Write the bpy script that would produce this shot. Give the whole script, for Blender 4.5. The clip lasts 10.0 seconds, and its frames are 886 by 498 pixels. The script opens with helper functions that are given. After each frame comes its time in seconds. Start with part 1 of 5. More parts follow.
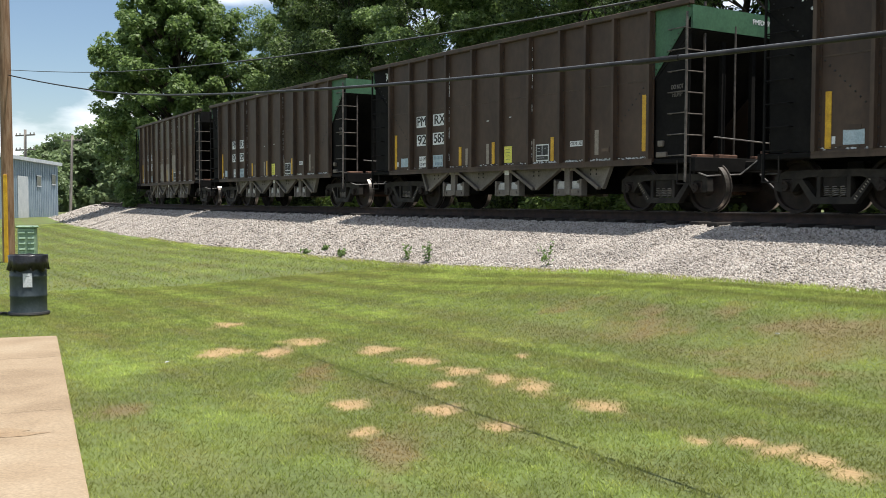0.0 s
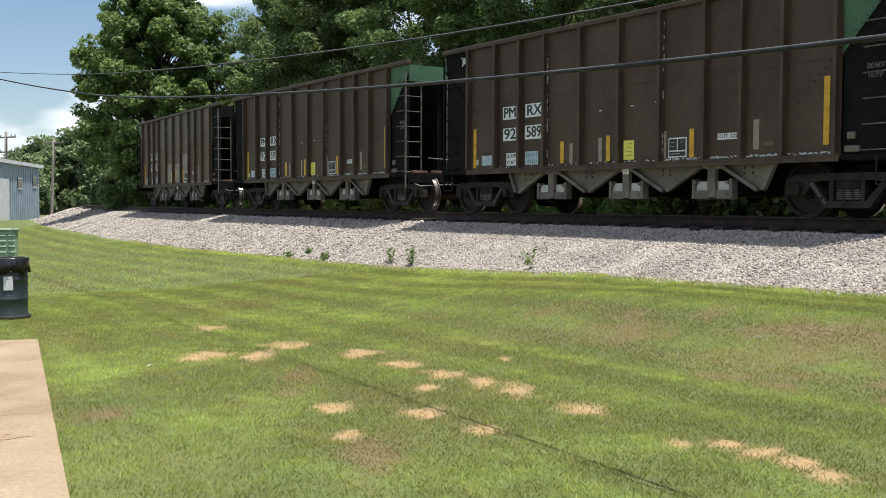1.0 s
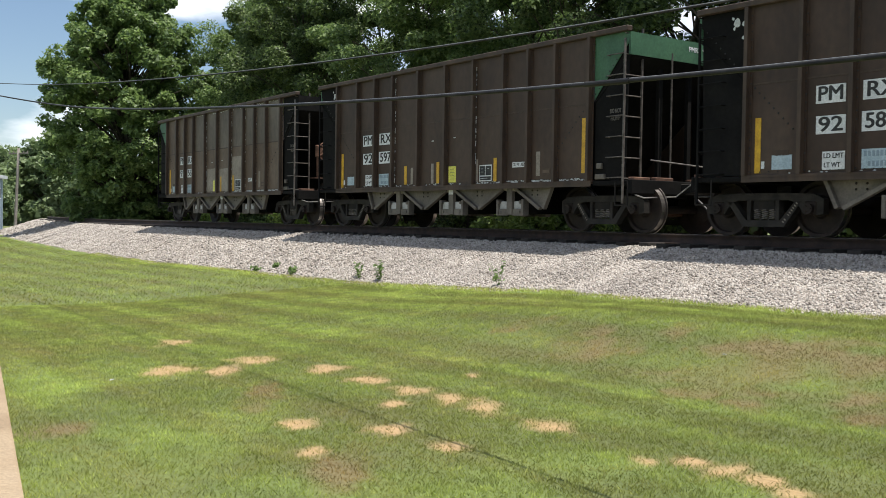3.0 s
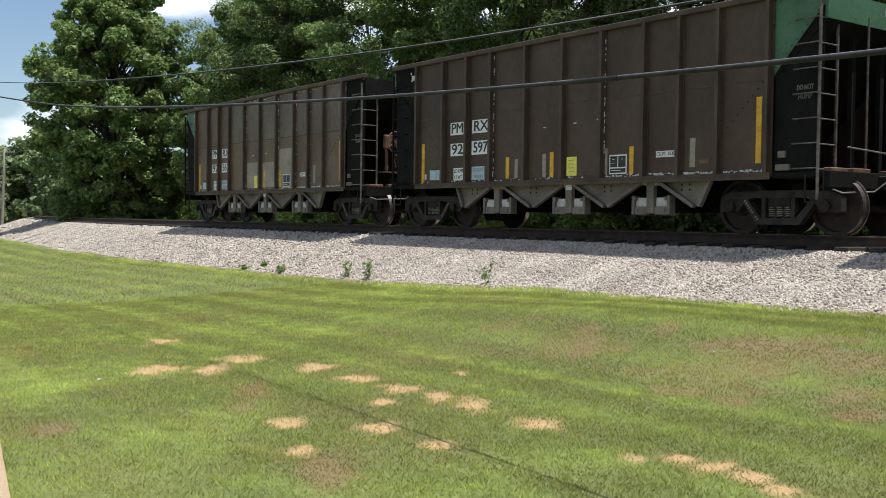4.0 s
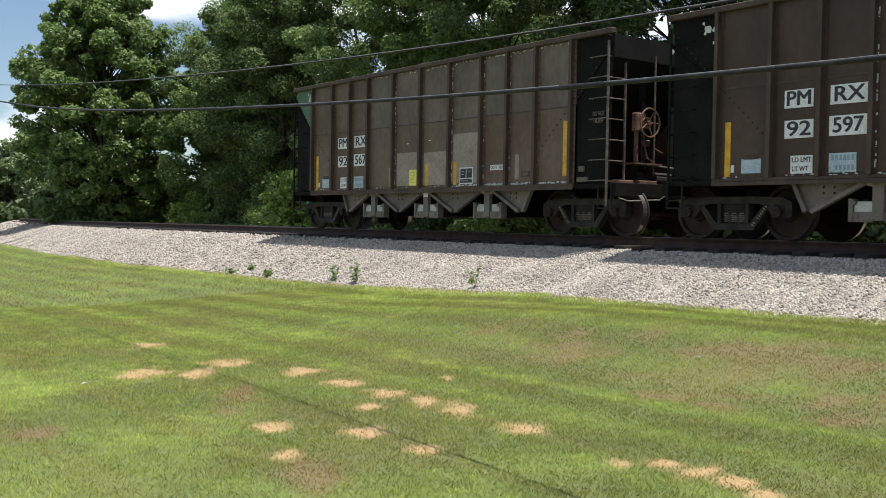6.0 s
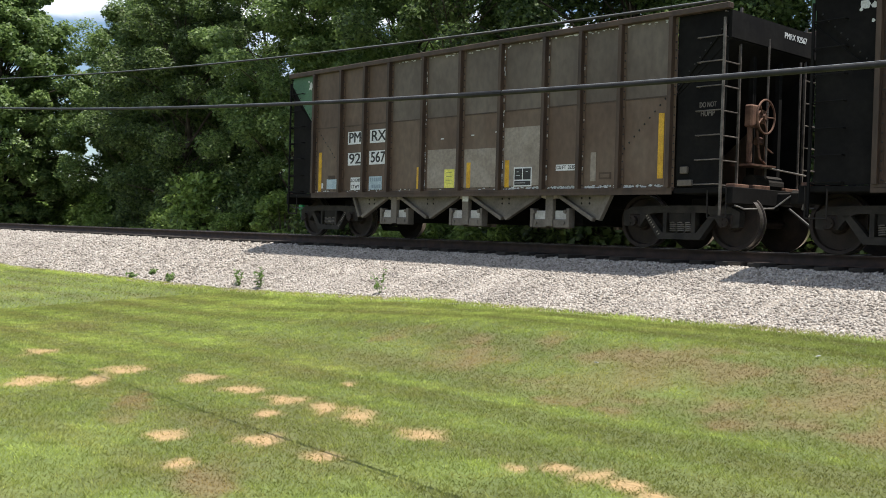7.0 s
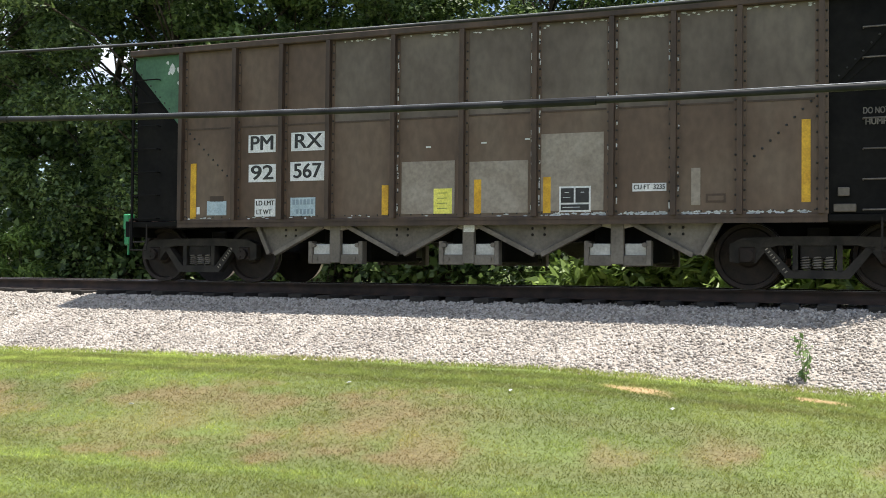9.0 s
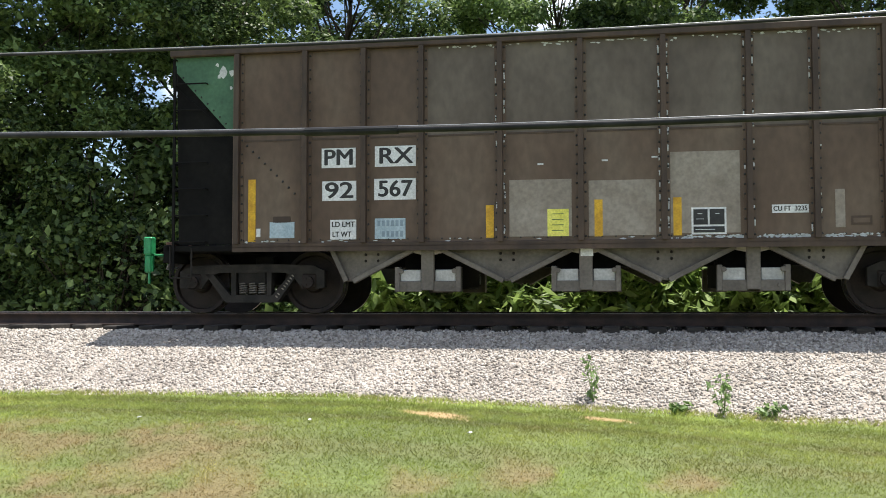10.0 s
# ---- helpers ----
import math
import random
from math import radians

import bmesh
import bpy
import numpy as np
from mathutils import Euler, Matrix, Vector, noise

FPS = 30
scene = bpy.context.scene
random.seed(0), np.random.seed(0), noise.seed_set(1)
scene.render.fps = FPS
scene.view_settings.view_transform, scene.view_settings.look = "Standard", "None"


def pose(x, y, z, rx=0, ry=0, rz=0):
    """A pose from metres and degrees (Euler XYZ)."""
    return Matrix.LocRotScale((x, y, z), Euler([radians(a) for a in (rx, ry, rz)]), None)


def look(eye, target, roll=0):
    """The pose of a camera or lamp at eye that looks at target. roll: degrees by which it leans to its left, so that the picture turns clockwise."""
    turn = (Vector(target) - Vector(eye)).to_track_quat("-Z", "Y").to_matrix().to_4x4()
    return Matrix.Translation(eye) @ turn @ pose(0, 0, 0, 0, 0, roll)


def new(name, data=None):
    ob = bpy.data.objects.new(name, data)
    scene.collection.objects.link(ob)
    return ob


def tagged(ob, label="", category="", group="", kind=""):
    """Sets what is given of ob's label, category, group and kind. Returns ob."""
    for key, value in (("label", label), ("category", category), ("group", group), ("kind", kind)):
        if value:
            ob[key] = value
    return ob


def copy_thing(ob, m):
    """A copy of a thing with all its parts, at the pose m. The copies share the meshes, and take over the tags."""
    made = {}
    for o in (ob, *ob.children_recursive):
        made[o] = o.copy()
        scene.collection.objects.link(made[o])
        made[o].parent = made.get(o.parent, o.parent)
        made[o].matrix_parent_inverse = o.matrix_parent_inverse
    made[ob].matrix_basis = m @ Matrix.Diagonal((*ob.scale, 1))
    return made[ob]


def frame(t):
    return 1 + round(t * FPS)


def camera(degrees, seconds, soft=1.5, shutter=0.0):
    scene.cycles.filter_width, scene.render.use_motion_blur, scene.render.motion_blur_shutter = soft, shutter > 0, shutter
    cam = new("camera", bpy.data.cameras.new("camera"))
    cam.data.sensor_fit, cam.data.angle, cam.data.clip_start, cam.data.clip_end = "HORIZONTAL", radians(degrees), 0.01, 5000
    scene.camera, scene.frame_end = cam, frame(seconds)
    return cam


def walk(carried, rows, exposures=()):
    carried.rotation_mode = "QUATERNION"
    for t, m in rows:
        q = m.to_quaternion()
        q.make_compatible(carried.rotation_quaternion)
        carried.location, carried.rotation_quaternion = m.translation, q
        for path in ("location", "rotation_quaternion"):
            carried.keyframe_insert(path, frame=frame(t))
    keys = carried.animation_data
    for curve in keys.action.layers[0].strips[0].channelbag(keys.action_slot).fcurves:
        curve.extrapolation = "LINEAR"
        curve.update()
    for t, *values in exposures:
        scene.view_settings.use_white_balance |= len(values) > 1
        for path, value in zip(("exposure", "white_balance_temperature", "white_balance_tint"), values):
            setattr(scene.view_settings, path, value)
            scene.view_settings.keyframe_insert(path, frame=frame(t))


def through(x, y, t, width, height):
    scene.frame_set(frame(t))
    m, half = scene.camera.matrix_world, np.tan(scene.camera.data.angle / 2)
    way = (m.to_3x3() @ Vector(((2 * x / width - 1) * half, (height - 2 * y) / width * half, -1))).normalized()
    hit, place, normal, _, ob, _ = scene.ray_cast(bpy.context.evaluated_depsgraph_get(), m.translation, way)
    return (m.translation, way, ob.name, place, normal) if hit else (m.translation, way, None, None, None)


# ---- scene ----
cam = camera(47.55, 10.0, soft=0.7, shutter=0.08)
PATH = [
    (0, -0.016, -0.027, 1.486, 0.01, -2.47, -0.05),
    (0.5, -0.014, -0.030, 1.486, -0.30, -2.50, -0.07),
    (1, -0.015, -0.036, 1.485, -0.93, -2.28, 0.05),
    (1.5, -0.012, -0.024, 1.487, -1.83, -1.50, 0.46),
    (2, -0.016, -0.023, 1.481, -2.19, -1.28, 0.63),
    (2.5, -0.013, -0.020, 1.487, -2.40, -1.32, 0.67),
    (4, -0.009, -0.005, 1.482, -3.36, -1.47, 0.52),
    (4.5, -0.006, -0.013, 1.483, -3.51, -1.40, 0.53),
    (5, -0.006, -0.009, 1.482, -3.69, -1.42, 0.62),
    (6.5, 0.012, -0.017, 1.486, -4.82, -1.06, 1.00),
    (7, 0.069, -0.023, 1.490, -9.19, -0.81, 1.32),
    (7.5, 0.132, -0.033, 1.506, -16.59, -0.17, 1.42),
    (8, 0.185, -0.041, 1.507, -22.67, 0.66, 1.35),
    (8.5, 0.223, -0.039, 1.516, -26.94, 0.54, 0.83),
    (9, 0.244, -0.024, 1.517, -34.20, 1.33, 0.23),
    (9.5, 0.248, 0.016, 1.527, -40.49, 2.57, -0.03),
    (10, 0.243, 0.019, 1.529, -45.79, 2.78, -0.42),
]


def aim(x, y, z, yaw, pitch, roll):
    a, b = radians(yaw), radians(pitch)
    eye = Vector((x, y, z))
    return look(eye, eye + Vector((-math.sin(a) * math.cos(b), math.cos(a) * math.cos(b), math.sin(b))), roll)


walk(cam, [(t, aim(*r)) for t, *r in PATH],
     exposures=[(0, 0.37), (6.0, 0.36), (7.5, 0.60), (9.0, 0.80), (10.0, 0.84)])

# ---- light ----
SUN_TO = Vector((0.249, -0.109, 1.0)).normalized()
world = bpy.data.worlds.new("sky")
scene.world = world
world.use_nodes = True
wn, wl = world.node_tree.nodes, world.node_tree.links
wn.clear()
w_out, w_bg, w_sky = wn.new("ShaderNodeOutputWorld"), wn.new("ShaderNodeBackground"), wn.new("ShaderNodeTexSky")
w_sky.sky_type, w_sky.sun_disc = "NISHITA", False
w_sky.dust_density, w_sky.ozone_density = 0.4, 2.0
w_sky.sun_elevation, w_sky.sun_rotation = math.asin(SUN_TO.z), math.atan2(SUN_TO.x, SUN_TO.y)
w_co, w_map, w_no, w_ramp, w_mix = (wn.new("ShaderNodeTexCoord"), wn.new("ShaderNodeMapping"), wn.new("ShaderNodeTexNoise"),
                                    wn.new("ShaderNodeValToRGB"), wn.new("ShaderNodeMixRGB"))
w_map.inputs["Scale"].default_value = (3.0, 3.0, 9.0)
w_map.inputs["Location"].default_value = (0.35, 0.2, 0.15)
w_no.inputs["Scale"].default_value, w_no.inputs["Detail"].default_value = 1.6, 7.0
w_ramp.color_ramp.elements[0].position, w_ramp.color_ramp.elements[1].position = 0.49, 0.64
w_mix.inputs["Color2"].default_value = (11.5, 11.8, 12.3, 1)
wl.new(w_co.outputs["Generated"], w_map.inputs["Vector"])
wl.new(w_map.outputs[0], w_no.inputs["Vector"])
wl.new(w_no.outputs["Fac"], w_ramp.inputs["Fac"])
wl.new(w_ramp.outputs["Color"], w_mix.inputs["Fac"])
wl.new(w_sky.outputs[0], w_mix.inputs["Color1"])
wl.new(w_mix.outputs[0], w_bg.inputs["Color"])
w_bg.inputs["Strength"].default_value = 0.095
wl.new(w_bg.outputs[0], w_out.inputs["Surface"])
sun_data = bpy.data.lights.new("sun", "SUN")
sun_data.energy, sun_data.angle, sun_data.color = 5.0, radians(0.3), (1.0, 0.95, 0.87)
sun = new("sun", sun_data)
sun.matrix_world = look((0, 0, 60), Vector((0, 0, 60)) - SUN_TO)


# ---- materials ----
def mat(name, cols, scale=4.0, rough=0.7, metal=0.0, bump=0.2, fine=40.0, spread=(0.35, 0.65), vary=0.0, stretch=(1, 1, 1), coords="Object"):
    """A surface of two or three colours that run into each other in stains, with fine grain and relief."""
    m = bpy.data.materials.new(name)
    m.use_nodes = True
    nd, ln = m.node_tree.nodes, m.node_tree.links
    b = nd["Principled BSDF"]
    co, mp, big, small, ramp = (nd.new("ShaderNodeTexCoord"), nd.new("ShaderNodeMapping"), nd.new("ShaderNodeTexNoise"),
                                nd.new("ShaderNodeTexNoise"), nd.new("ShaderNodeValToRGB"))
    mp.inputs["Scale"].default_value = stretch
    ln.new(co.outputs[coords], mp.inputs["Vector"])
    for n, s, d in ((big, scale, 5.0), (small, fine, 3.0)):
        n.inputs["Scale"].default_value, n.inputs["Detail"].default_value = s, d
        ln.new(mp.outputs[0], n.inputs["Vector"])
    el = ramp.color_ramp.elements
    el[0].position, el[1].position = spread
    el[0].color, el[1].color = (*cols[0], 1), (*cols[-1], 1)
    if len(cols) == 3:
        e = el.new(sum(spread) / 2)
        e.color = (*cols[1], 1)
    ln.new(big.outputs["Fac"], ramp.inputs["Fac"])
    mul = nd.new("ShaderNodeMixRGB")
    mul.blend_type = "MULTIPLY"
    mul.inputs["Fac"].default_value = 0.45
    grain = nd.new("ShaderNodeMapRange")
    grain.inputs["From Min"].default_value, grain.inputs["From Max"].default_value = 0.3, 0.7
    grain.inputs["To Min"].default_value, grain.inputs["To Max"].default_value = 0.55, 1.25
    ln.new(small.outputs["Fac"], grain.inputs["Value"])
    ln.new(ramp.outputs["Color"], mul.inputs["Color1"])
    ln.new(grain.outputs[0], mul.inputs["Color2"])
    last = mul.outputs[0]
    if vary:
        info, hsv, rng = nd.new("ShaderNodeObjectInfo"), nd.new("ShaderNodeHueSaturation"), nd.new("ShaderNodeMapRange")
        rng.inputs["To Min"].default_value, rng.inputs["To Max"].default_value = 1 - vary, 1 + vary
        ln.new(info.outputs["Random"], rng.inputs["Value"])
        ln.new(rng.outputs[0], hsv.inputs["Value"])
        ln.new(last, hsv.inputs["Color"])
        last = hsv.outputs[0]
    ln.new(last, b.inputs["Base Color"])
    b.inputs["Roughness"].default_value, b.inputs["Metallic"].default_value = rough, metal
    if bump:
        bp = nd.new("ShaderNodeBump")
        bp.inputs["Strength"].default_value, bp.inputs["Distance"].default_value = bump, 0.02
        ln.new(small.outputs["Fac"], bp.inputs["Height"])
        ln.new(bp.outputs[0], b.inputs["Normal"])
    return m


def leafmat(name, dark, light, through=0.35):
    """Leaves: each one its own shade between two greens, letting some light through."""
    m = bpy.data.materials.new(name)
    m.use_nodes = True
    nd, ln = m.node_tree.nodes, m.node_tree.links
    b, out = nd["Principled BSDF"], nd["Material Output"]
    geo, ramp, tr, mix = (nd.new("ShaderNodeNewGeometry"), nd.new("ShaderNodeValToRGB"), nd.new("ShaderNodeBsdfTranslucent"),
                          nd.new("ShaderNodeMixShader"))
    ramp.color_ramp.elements[0].color, ramp.color_ramp.elements[1].color = (*dark, 1), (*light, 1)
    ln.new(geo.outputs["Random Per Island"], ramp.inputs["Fac"])
    ln.new(ramp.outputs[0], b.inputs["Base Color"])
    ln.new(ramp.outputs[0], tr.inputs["Color"])
    b.inputs["Roughness"].default_value = 0.5
    mix.inputs["Fac"].default_value = through
    ln.new(b.outputs[0], mix.inputs[1])
    ln.new(tr.outputs[0], mix.inputs[2])
    ln.new(mix.outputs[0], out.inputs["Surface"])
    return m


def lawnmat(name, green, lush, dry, bare, bright, translucent=0.0):
    """Mown lawn: two greens, straw where it is dry, soil where it is bare."""
    m = bpy.data.materials.new(name)
    m.use_nodes = True
    nd, ln = m.node_tree.nodes, m.node_tree.links
    b = nd["Principled BSDF"]
    co, big, small = nd.new("ShaderNodeTexCoord"), nd.new("ShaderNodeTexNoise"), nd.new("ShaderNodeTexNoise")
    for n, s in ((big, 0.7), (small, 30.0)):
        n.inputs["Scale"].default_value, n.inputs["Detail"].default_value = s, 6.0
        ln.new(co.outputs["Object"], n.inputs["Vector"])
    ramp = nd.new("ShaderNodeValToRGB")
    ramp.color_ramp.elements[0].position, ramp.color_ramp.elements[1].position = 0.35, 0.65
    ramp.color_ramp.elements[0].color, ramp.color_ramp.elements[1].color = (*green, 1), (*lush, 1)
    ln.new(big.outputs["Fac"], ramp.inputs["Fac"])
    last = ramp.outputs[0]
    for layer, col in (("lush", bright), ("dry", dry), ("bare", bare)):
        at, mx = nd.new("ShaderNodeAttribute"), nd.new("ShaderNodeMixRGB")
        at.attribute_name = layer
        mx.inputs["Color2"].default_value = (*col, 1)
        ln.new(at.outputs["Fac"], mx.inputs["Fac"])
        ln.new(last, mx.inputs["Color1"])
        last = mx.outputs[0]
    if translucent:
        hsv, tone = nd.new("ShaderNodeHueSaturation"), nd.new("ShaderNodeAttribute")
        tone.attribute_name = "tone"
        ln.new(tone.outputs["Fac"], hsv.inputs["Value"])
        ln.new(last, hsv.inputs["Color"])
        last = hsv.outputs[0]
    else:
        rg, mul = nd.new("ShaderNodeMapRange"), nd.new("ShaderNodeMixRGB")
        rg.inputs["From Min"].default_value, rg.inputs["From Max"].default_value = 0.3, 0.7
        rg.inputs["To Min"].default_value, rg.inputs["To Max"].default_value = 0.6, 1.3
        mul.blend_type, mul.inputs["Fac"].default_value = "MULTIPLY", 0.7
        ln.new(small.outputs["Fac"], rg.inputs["Value"])
        ln.new(last, mul.inputs["Color1"])
        ln.new(rg.outputs[0], mul.inputs["Color2"])
        last = mul.outputs[0]
    ln.new(last, b.inputs["Base Color"])
    b.inputs["Roughness"].default_value = 0.8
    if translucent:
        tr, mix = nd.new("ShaderNodeBsdfTranslucent"), nd.new("ShaderNodeMixShader")
        ln.new(last, tr.inputs["Color"])
        mix.inputs["Fac"].default_value = translucent
        ln.new(b.outputs[0], mix.inputs[1])
        ln.new(tr.outputs[0], mix.inputs[2])
        ln.new(mix.outputs[0], nd["Material Output"].inputs["Surface"])
        return m
    bp = nd.new("ShaderNodeBump")
    bp.inputs["Strength"].default_value, bp.inputs["Distance"].default_value = 0.5, 0.03
    ln.new(small.outputs["Fac"], bp.inputs["Height"])
    ln.new(bp.outputs[0], b.inputs["Normal"])
    return m


def stonemat(name, cols):
    """Crushed stone: each piece its own grey."""
    m = bpy.data.materials.new(name)
    m.use_nodes = True
    nd, ln = m.node_tree.nodes, m.node_tree.links
    b = nd["Principled BSDF"]
    geo, ramp, co, no, mul = (nd.new("ShaderNodeNewGeometry"), nd.new("ShaderNodeValToRGB"), nd.new("ShaderNodeTexCoord"),
                              nd.new("ShaderNodeTexNoise"), nd.new("ShaderNodeMixRGB"))
    el = ramp.color_ramp.elements
    el[0].color, el[1].color = (*cols[0], 1), (*cols[2], 1)
    e = el.new(0.35)
    e.color = (*cols[1], 1)
    ln.new(geo.outputs["Random Per Island"], ramp.inputs["Fac"])
    no.inputs["Scale"].default_value = 1.2
    ln.new(co.outputs["Object"], no.inputs["Vector"])
    rg = nd.new("ShaderNodeMapRange")
    rg.inputs["From Min"].default_value, rg.inputs["From Max"].default_value = 0.3, 0.7
    rg.inputs["To Min"].default_value, rg.inputs["To Max"].default_value = 0.75, 1.1
    ln.new(no.outputs["Fac"], rg.inputs["Value"])
    mul.blend_type, mul.inputs["Fac"].default_value = "MULTIPLY", 0.8
    ln.new(ramp.outputs[0], mul.inputs["Color1"])
    ln.new(rg.outputs[0], mul.inputs["Color2"])
    ln.new(mul.outputs[0], b.inputs["Base Color"])
    b.inputs["Roughness"].default_value = 0.9
    return m


M_LAWN = lawnmat("lawn soil and thatch", (0.092, 0.115, 0.03), (0.112, 0.145, 0.037), (0.17, 0.125, 0.055), (0.42, 0.275, 0.135), (0.15, 0.205, 0.042))
# straw colour also lowered for the bank, which tilts out of the sun
M_BLADE = lawnmat("grass blades", (0.195, 0.232, 0.053), (0.232, 0.28, 0.062), (0.27, 0.19, 0.08), (0.36, 0.255, 0.125), (0.30, 0.355, 0.085), 0.45)
M_BED = mat("ballast bed", [(0.26, 0.225, 0.19), (0.40, 0.355, 0.31)], 3.0, 0.95, bump=0.9, fine=22)
M_STONE = stonemat("crushed limestone", [(0.16, 0.138, 0.12), (0.375, 0.335, 0.295), (0.54, 0.50, 0.455)])
M_TIE = mat("creosoted tie", [(0.014, 0.012, 0.011), (0.04, 0.034, 0.029)], 5, 0.9, fine=60, stretch=(1, 8, 8), vary=0.3)
M_RAIL = mat("rusty rail web", [(0.018, 0.012, 0.010), (0.045, 0.026, 0.02)], 6, 0.8, 0.1, fine=80)
M_RAILTOP = mat("worn rail head", [(0.35, 0.33, 0.31), (0.5, 0.48, 0.46)], 6, 0.3, 0.9, bump=0.05)
M_BROWN = mat("weathered brown paint", [(0.086, 0.053, 0.034), (0.114, 0.074, 0.049), (0.135, 0.096, 0.067)], 0.9, 0.62, 0.0, 0.12, 9.0, stretch=(1, 1, 0.6))
# plain darker brown for the cars ahead of the last one
M_BROWN2 = mat("darker brown paint", [(0.036, 0.0185, 0.0105), (0.051, 0.0275, 0.0165), (0.064, 0.038, 0.024)], 0.9, 0.62, 0.0, 0.12, 9.0, stretch=(1, 1, 0.6))
M_BROWNUP = mat("weathered grey-brown paint", [(0.088, 0.067, 0.051), (0.115, 0.091, 0.071), (0.142, 0.116, 0.092)], 0.8, 0.62, 0.0, 0.12, 9.0, stretch=(1, 1, 0.6))
M_SEAM = mat("dark brown posts", [(0.038, 0.023, 0.0155), (0.075, 0.047, 0.031)], 2.0, 0.65, 0.0, 0.15, 14, stretch=(1, 1, 0.4))
# black paint, its base and specular lowered to hold the car ends' shade
M_BLACK = mat("shade-deepened black paint", [(0.0055, 0.0055, 0.006), (0.012, 0.0115, 0.011)], 1.5, 0.9, 0.0, 0.1, 12)
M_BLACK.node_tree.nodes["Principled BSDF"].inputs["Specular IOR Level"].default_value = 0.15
M_GREEN = mat("old green paint", [(0.035, 0.10, 0.055), (0.06, 0.15, 0.08)], 2.0, 0.6, 0.0, 0.1, 20)
M_PRIMER = mat("grey primer", [(0.105, 0.091, 0.077), (0.175, 0.155, 0.132)], 2.0, 0.75, 0.0, 0.1, 25)
M_PATCH = mat("grey repaint patch", [(0.235, 0.20, 0.165), (0.30, 0.265, 0.225)], 3.0, 0.75, 0.0, 0.05, 18)
M_WHITE = mat("white decal", [(0.62, 0.64, 0.66), (0.74, 0.75, 0.76)], 6.0, 0.6, 0.0, 0.05, 40)
M_GATE = mat("scuffed white gate paint", [(0.36, 0.36, 0.35), (0.52, 0.52, 0.51)], 5.0, 0.6, 0.0, 0.1, 30)
M_BLUEW = mat("pale blue decal", [(0.33, 0.43, 0.50), (0.42, 0.52, 0.58)], 8.0, 0.6, 0.0, 0.05, 40)
M_INK = mat("black lettering", [(0.015, 0.015, 0.017), (0.03, 0.03, 0.03)], 8.0, 0.6, 0.0, 0.0)
M_YELLOW = mat("yellow reflector", [(0.52, 0.28, 0.01), (0.68, 0.40, 0.02)], 6.0, 0.5, 0.0, 0.05, 40)
M_LEMON = mat("yellow placard", [(0.70, 0.66, 0.10), (0.80, 0.76, 0.16)], 6.0, 0.5, 0.0, 0.05, 40)
M_IRON = mat("dirty cast iron", [(0.007, 0.006, 0.0055), (0.02, 0.016, 0.013)], 4.0, 0.85, 0.1, 0.3, 30)
M_WHEEL = mat("brown wheel steel", [(0.012, 0.008, 0.007), (0.032, 0.02, 0.016)], 5.0, 0.75, 0.2, 0.15, 40)
M_TREAD = mat("worn wheel tread", [(0.3, 0.27, 0.25), (0.45, 0.42, 0.4)], 6.0, 0.35, 0.9, 0.0)
M_RUST = mat("rusty brake gear", [(0.085, 0.042, 0.03), (0.19, 0.105, 0.072)], 6.0, 0.85, 0.1, 0.3, 40)
M_GALV = mat("worn steel rungs", [(0.16, 0.15, 0.145), (0.34, 0.33, 0.32)], 8.0, 0.5, 0.4, 0.1, 40)
M_RUNG = mat("dull steel rungs", [(0.07, 0.06, 0.052), (0.17, 0.15, 0.135)], 8.0, 0.6, 0.2, 0.1, 40)
M_FRAME = mat("dusty cast steel", [(0.011, 0.0095, 0.0085), (0.032, 0.027, 0.023)], 5.0, 0.8, 0.1, 0.3, 30)
M_SPRING = mat("dusty coil springs", [(0.12, 0.105, 0.095), (0.22, 0.20, 0.18)], 9.0, 0.6, 0.3, 0.1, 40)
M_CHIP = mat("chalky white scuff", [(0.5, 0.52, 0.52), (0.66, 0.68, 0.68)], 9.0, 0.8, 0.0, 0.1, 40)
M_EOT = mat("green plastic", [(0.02, 0.22, 0.08), (0.03, 0.32, 0.12)], 8.0, 0.4, 0.0, 0.05, 40)
M_POLE = mat("treated pole wood", [(0.16, 0.085, 0.045), (0.25, 0.15, 0.085), (0.30, 0.20, 0.13)], 3.0, 0.85, 0.0, 0.5, 30, stretch=(6, 6, 0.5))
M_GREYPOLE = mat("weathered grey pole", [(0.17, 0.15, 0.13), (0.27, 0.25, 0.22)], 3.0, 0.9, 0.0, 0.4, 30, stretch=(6, 6, 0.5))
M_CABLE = mat("black cable sheath", [(0.012, 0.012, 0.014), (0.03, 0.03, 0.032)], 6.0, 0.6, 0.0, 0.1, 30)
M_CABLE.node_tree.nodes["Principled BSDF"].inputs["Specular IOR Level"].default_value = 0.2
M_STRAND = mat("galvanised strand", [(0.35, 0.35, 0.36), (0.5, 0.5, 0.5)], 6.0, 0.4, 0.7, 0.1, 60)
M_DRUM = mat("dark painted drum", [(0.02, 0.032, 0.038), (0.045, 0.06, 0.066)], 4.0, 0.45, 0.1, 0.1, 30)
M_BAG = mat("black bin liner", [(0.006, 0.006, 0.007), (0.015, 0.015, 0.016)], 8.0, 0.28, 0.0, 0.5, 16)
M_PED = mat("pale green pedestal paint", [(0.17, 0.27, 0.18), (0.25, 0.36, 0.25)], 5.0, 0.6, 0.0, 0.1, 40)
M_CONC = mat("tan concrete", [(0.275, 0.20, 0.125), (0.335, 0.25, 0.16), (0.375, 0.29, 0.193)], 1.3, 0.9, 0.0, 0.25, 60)
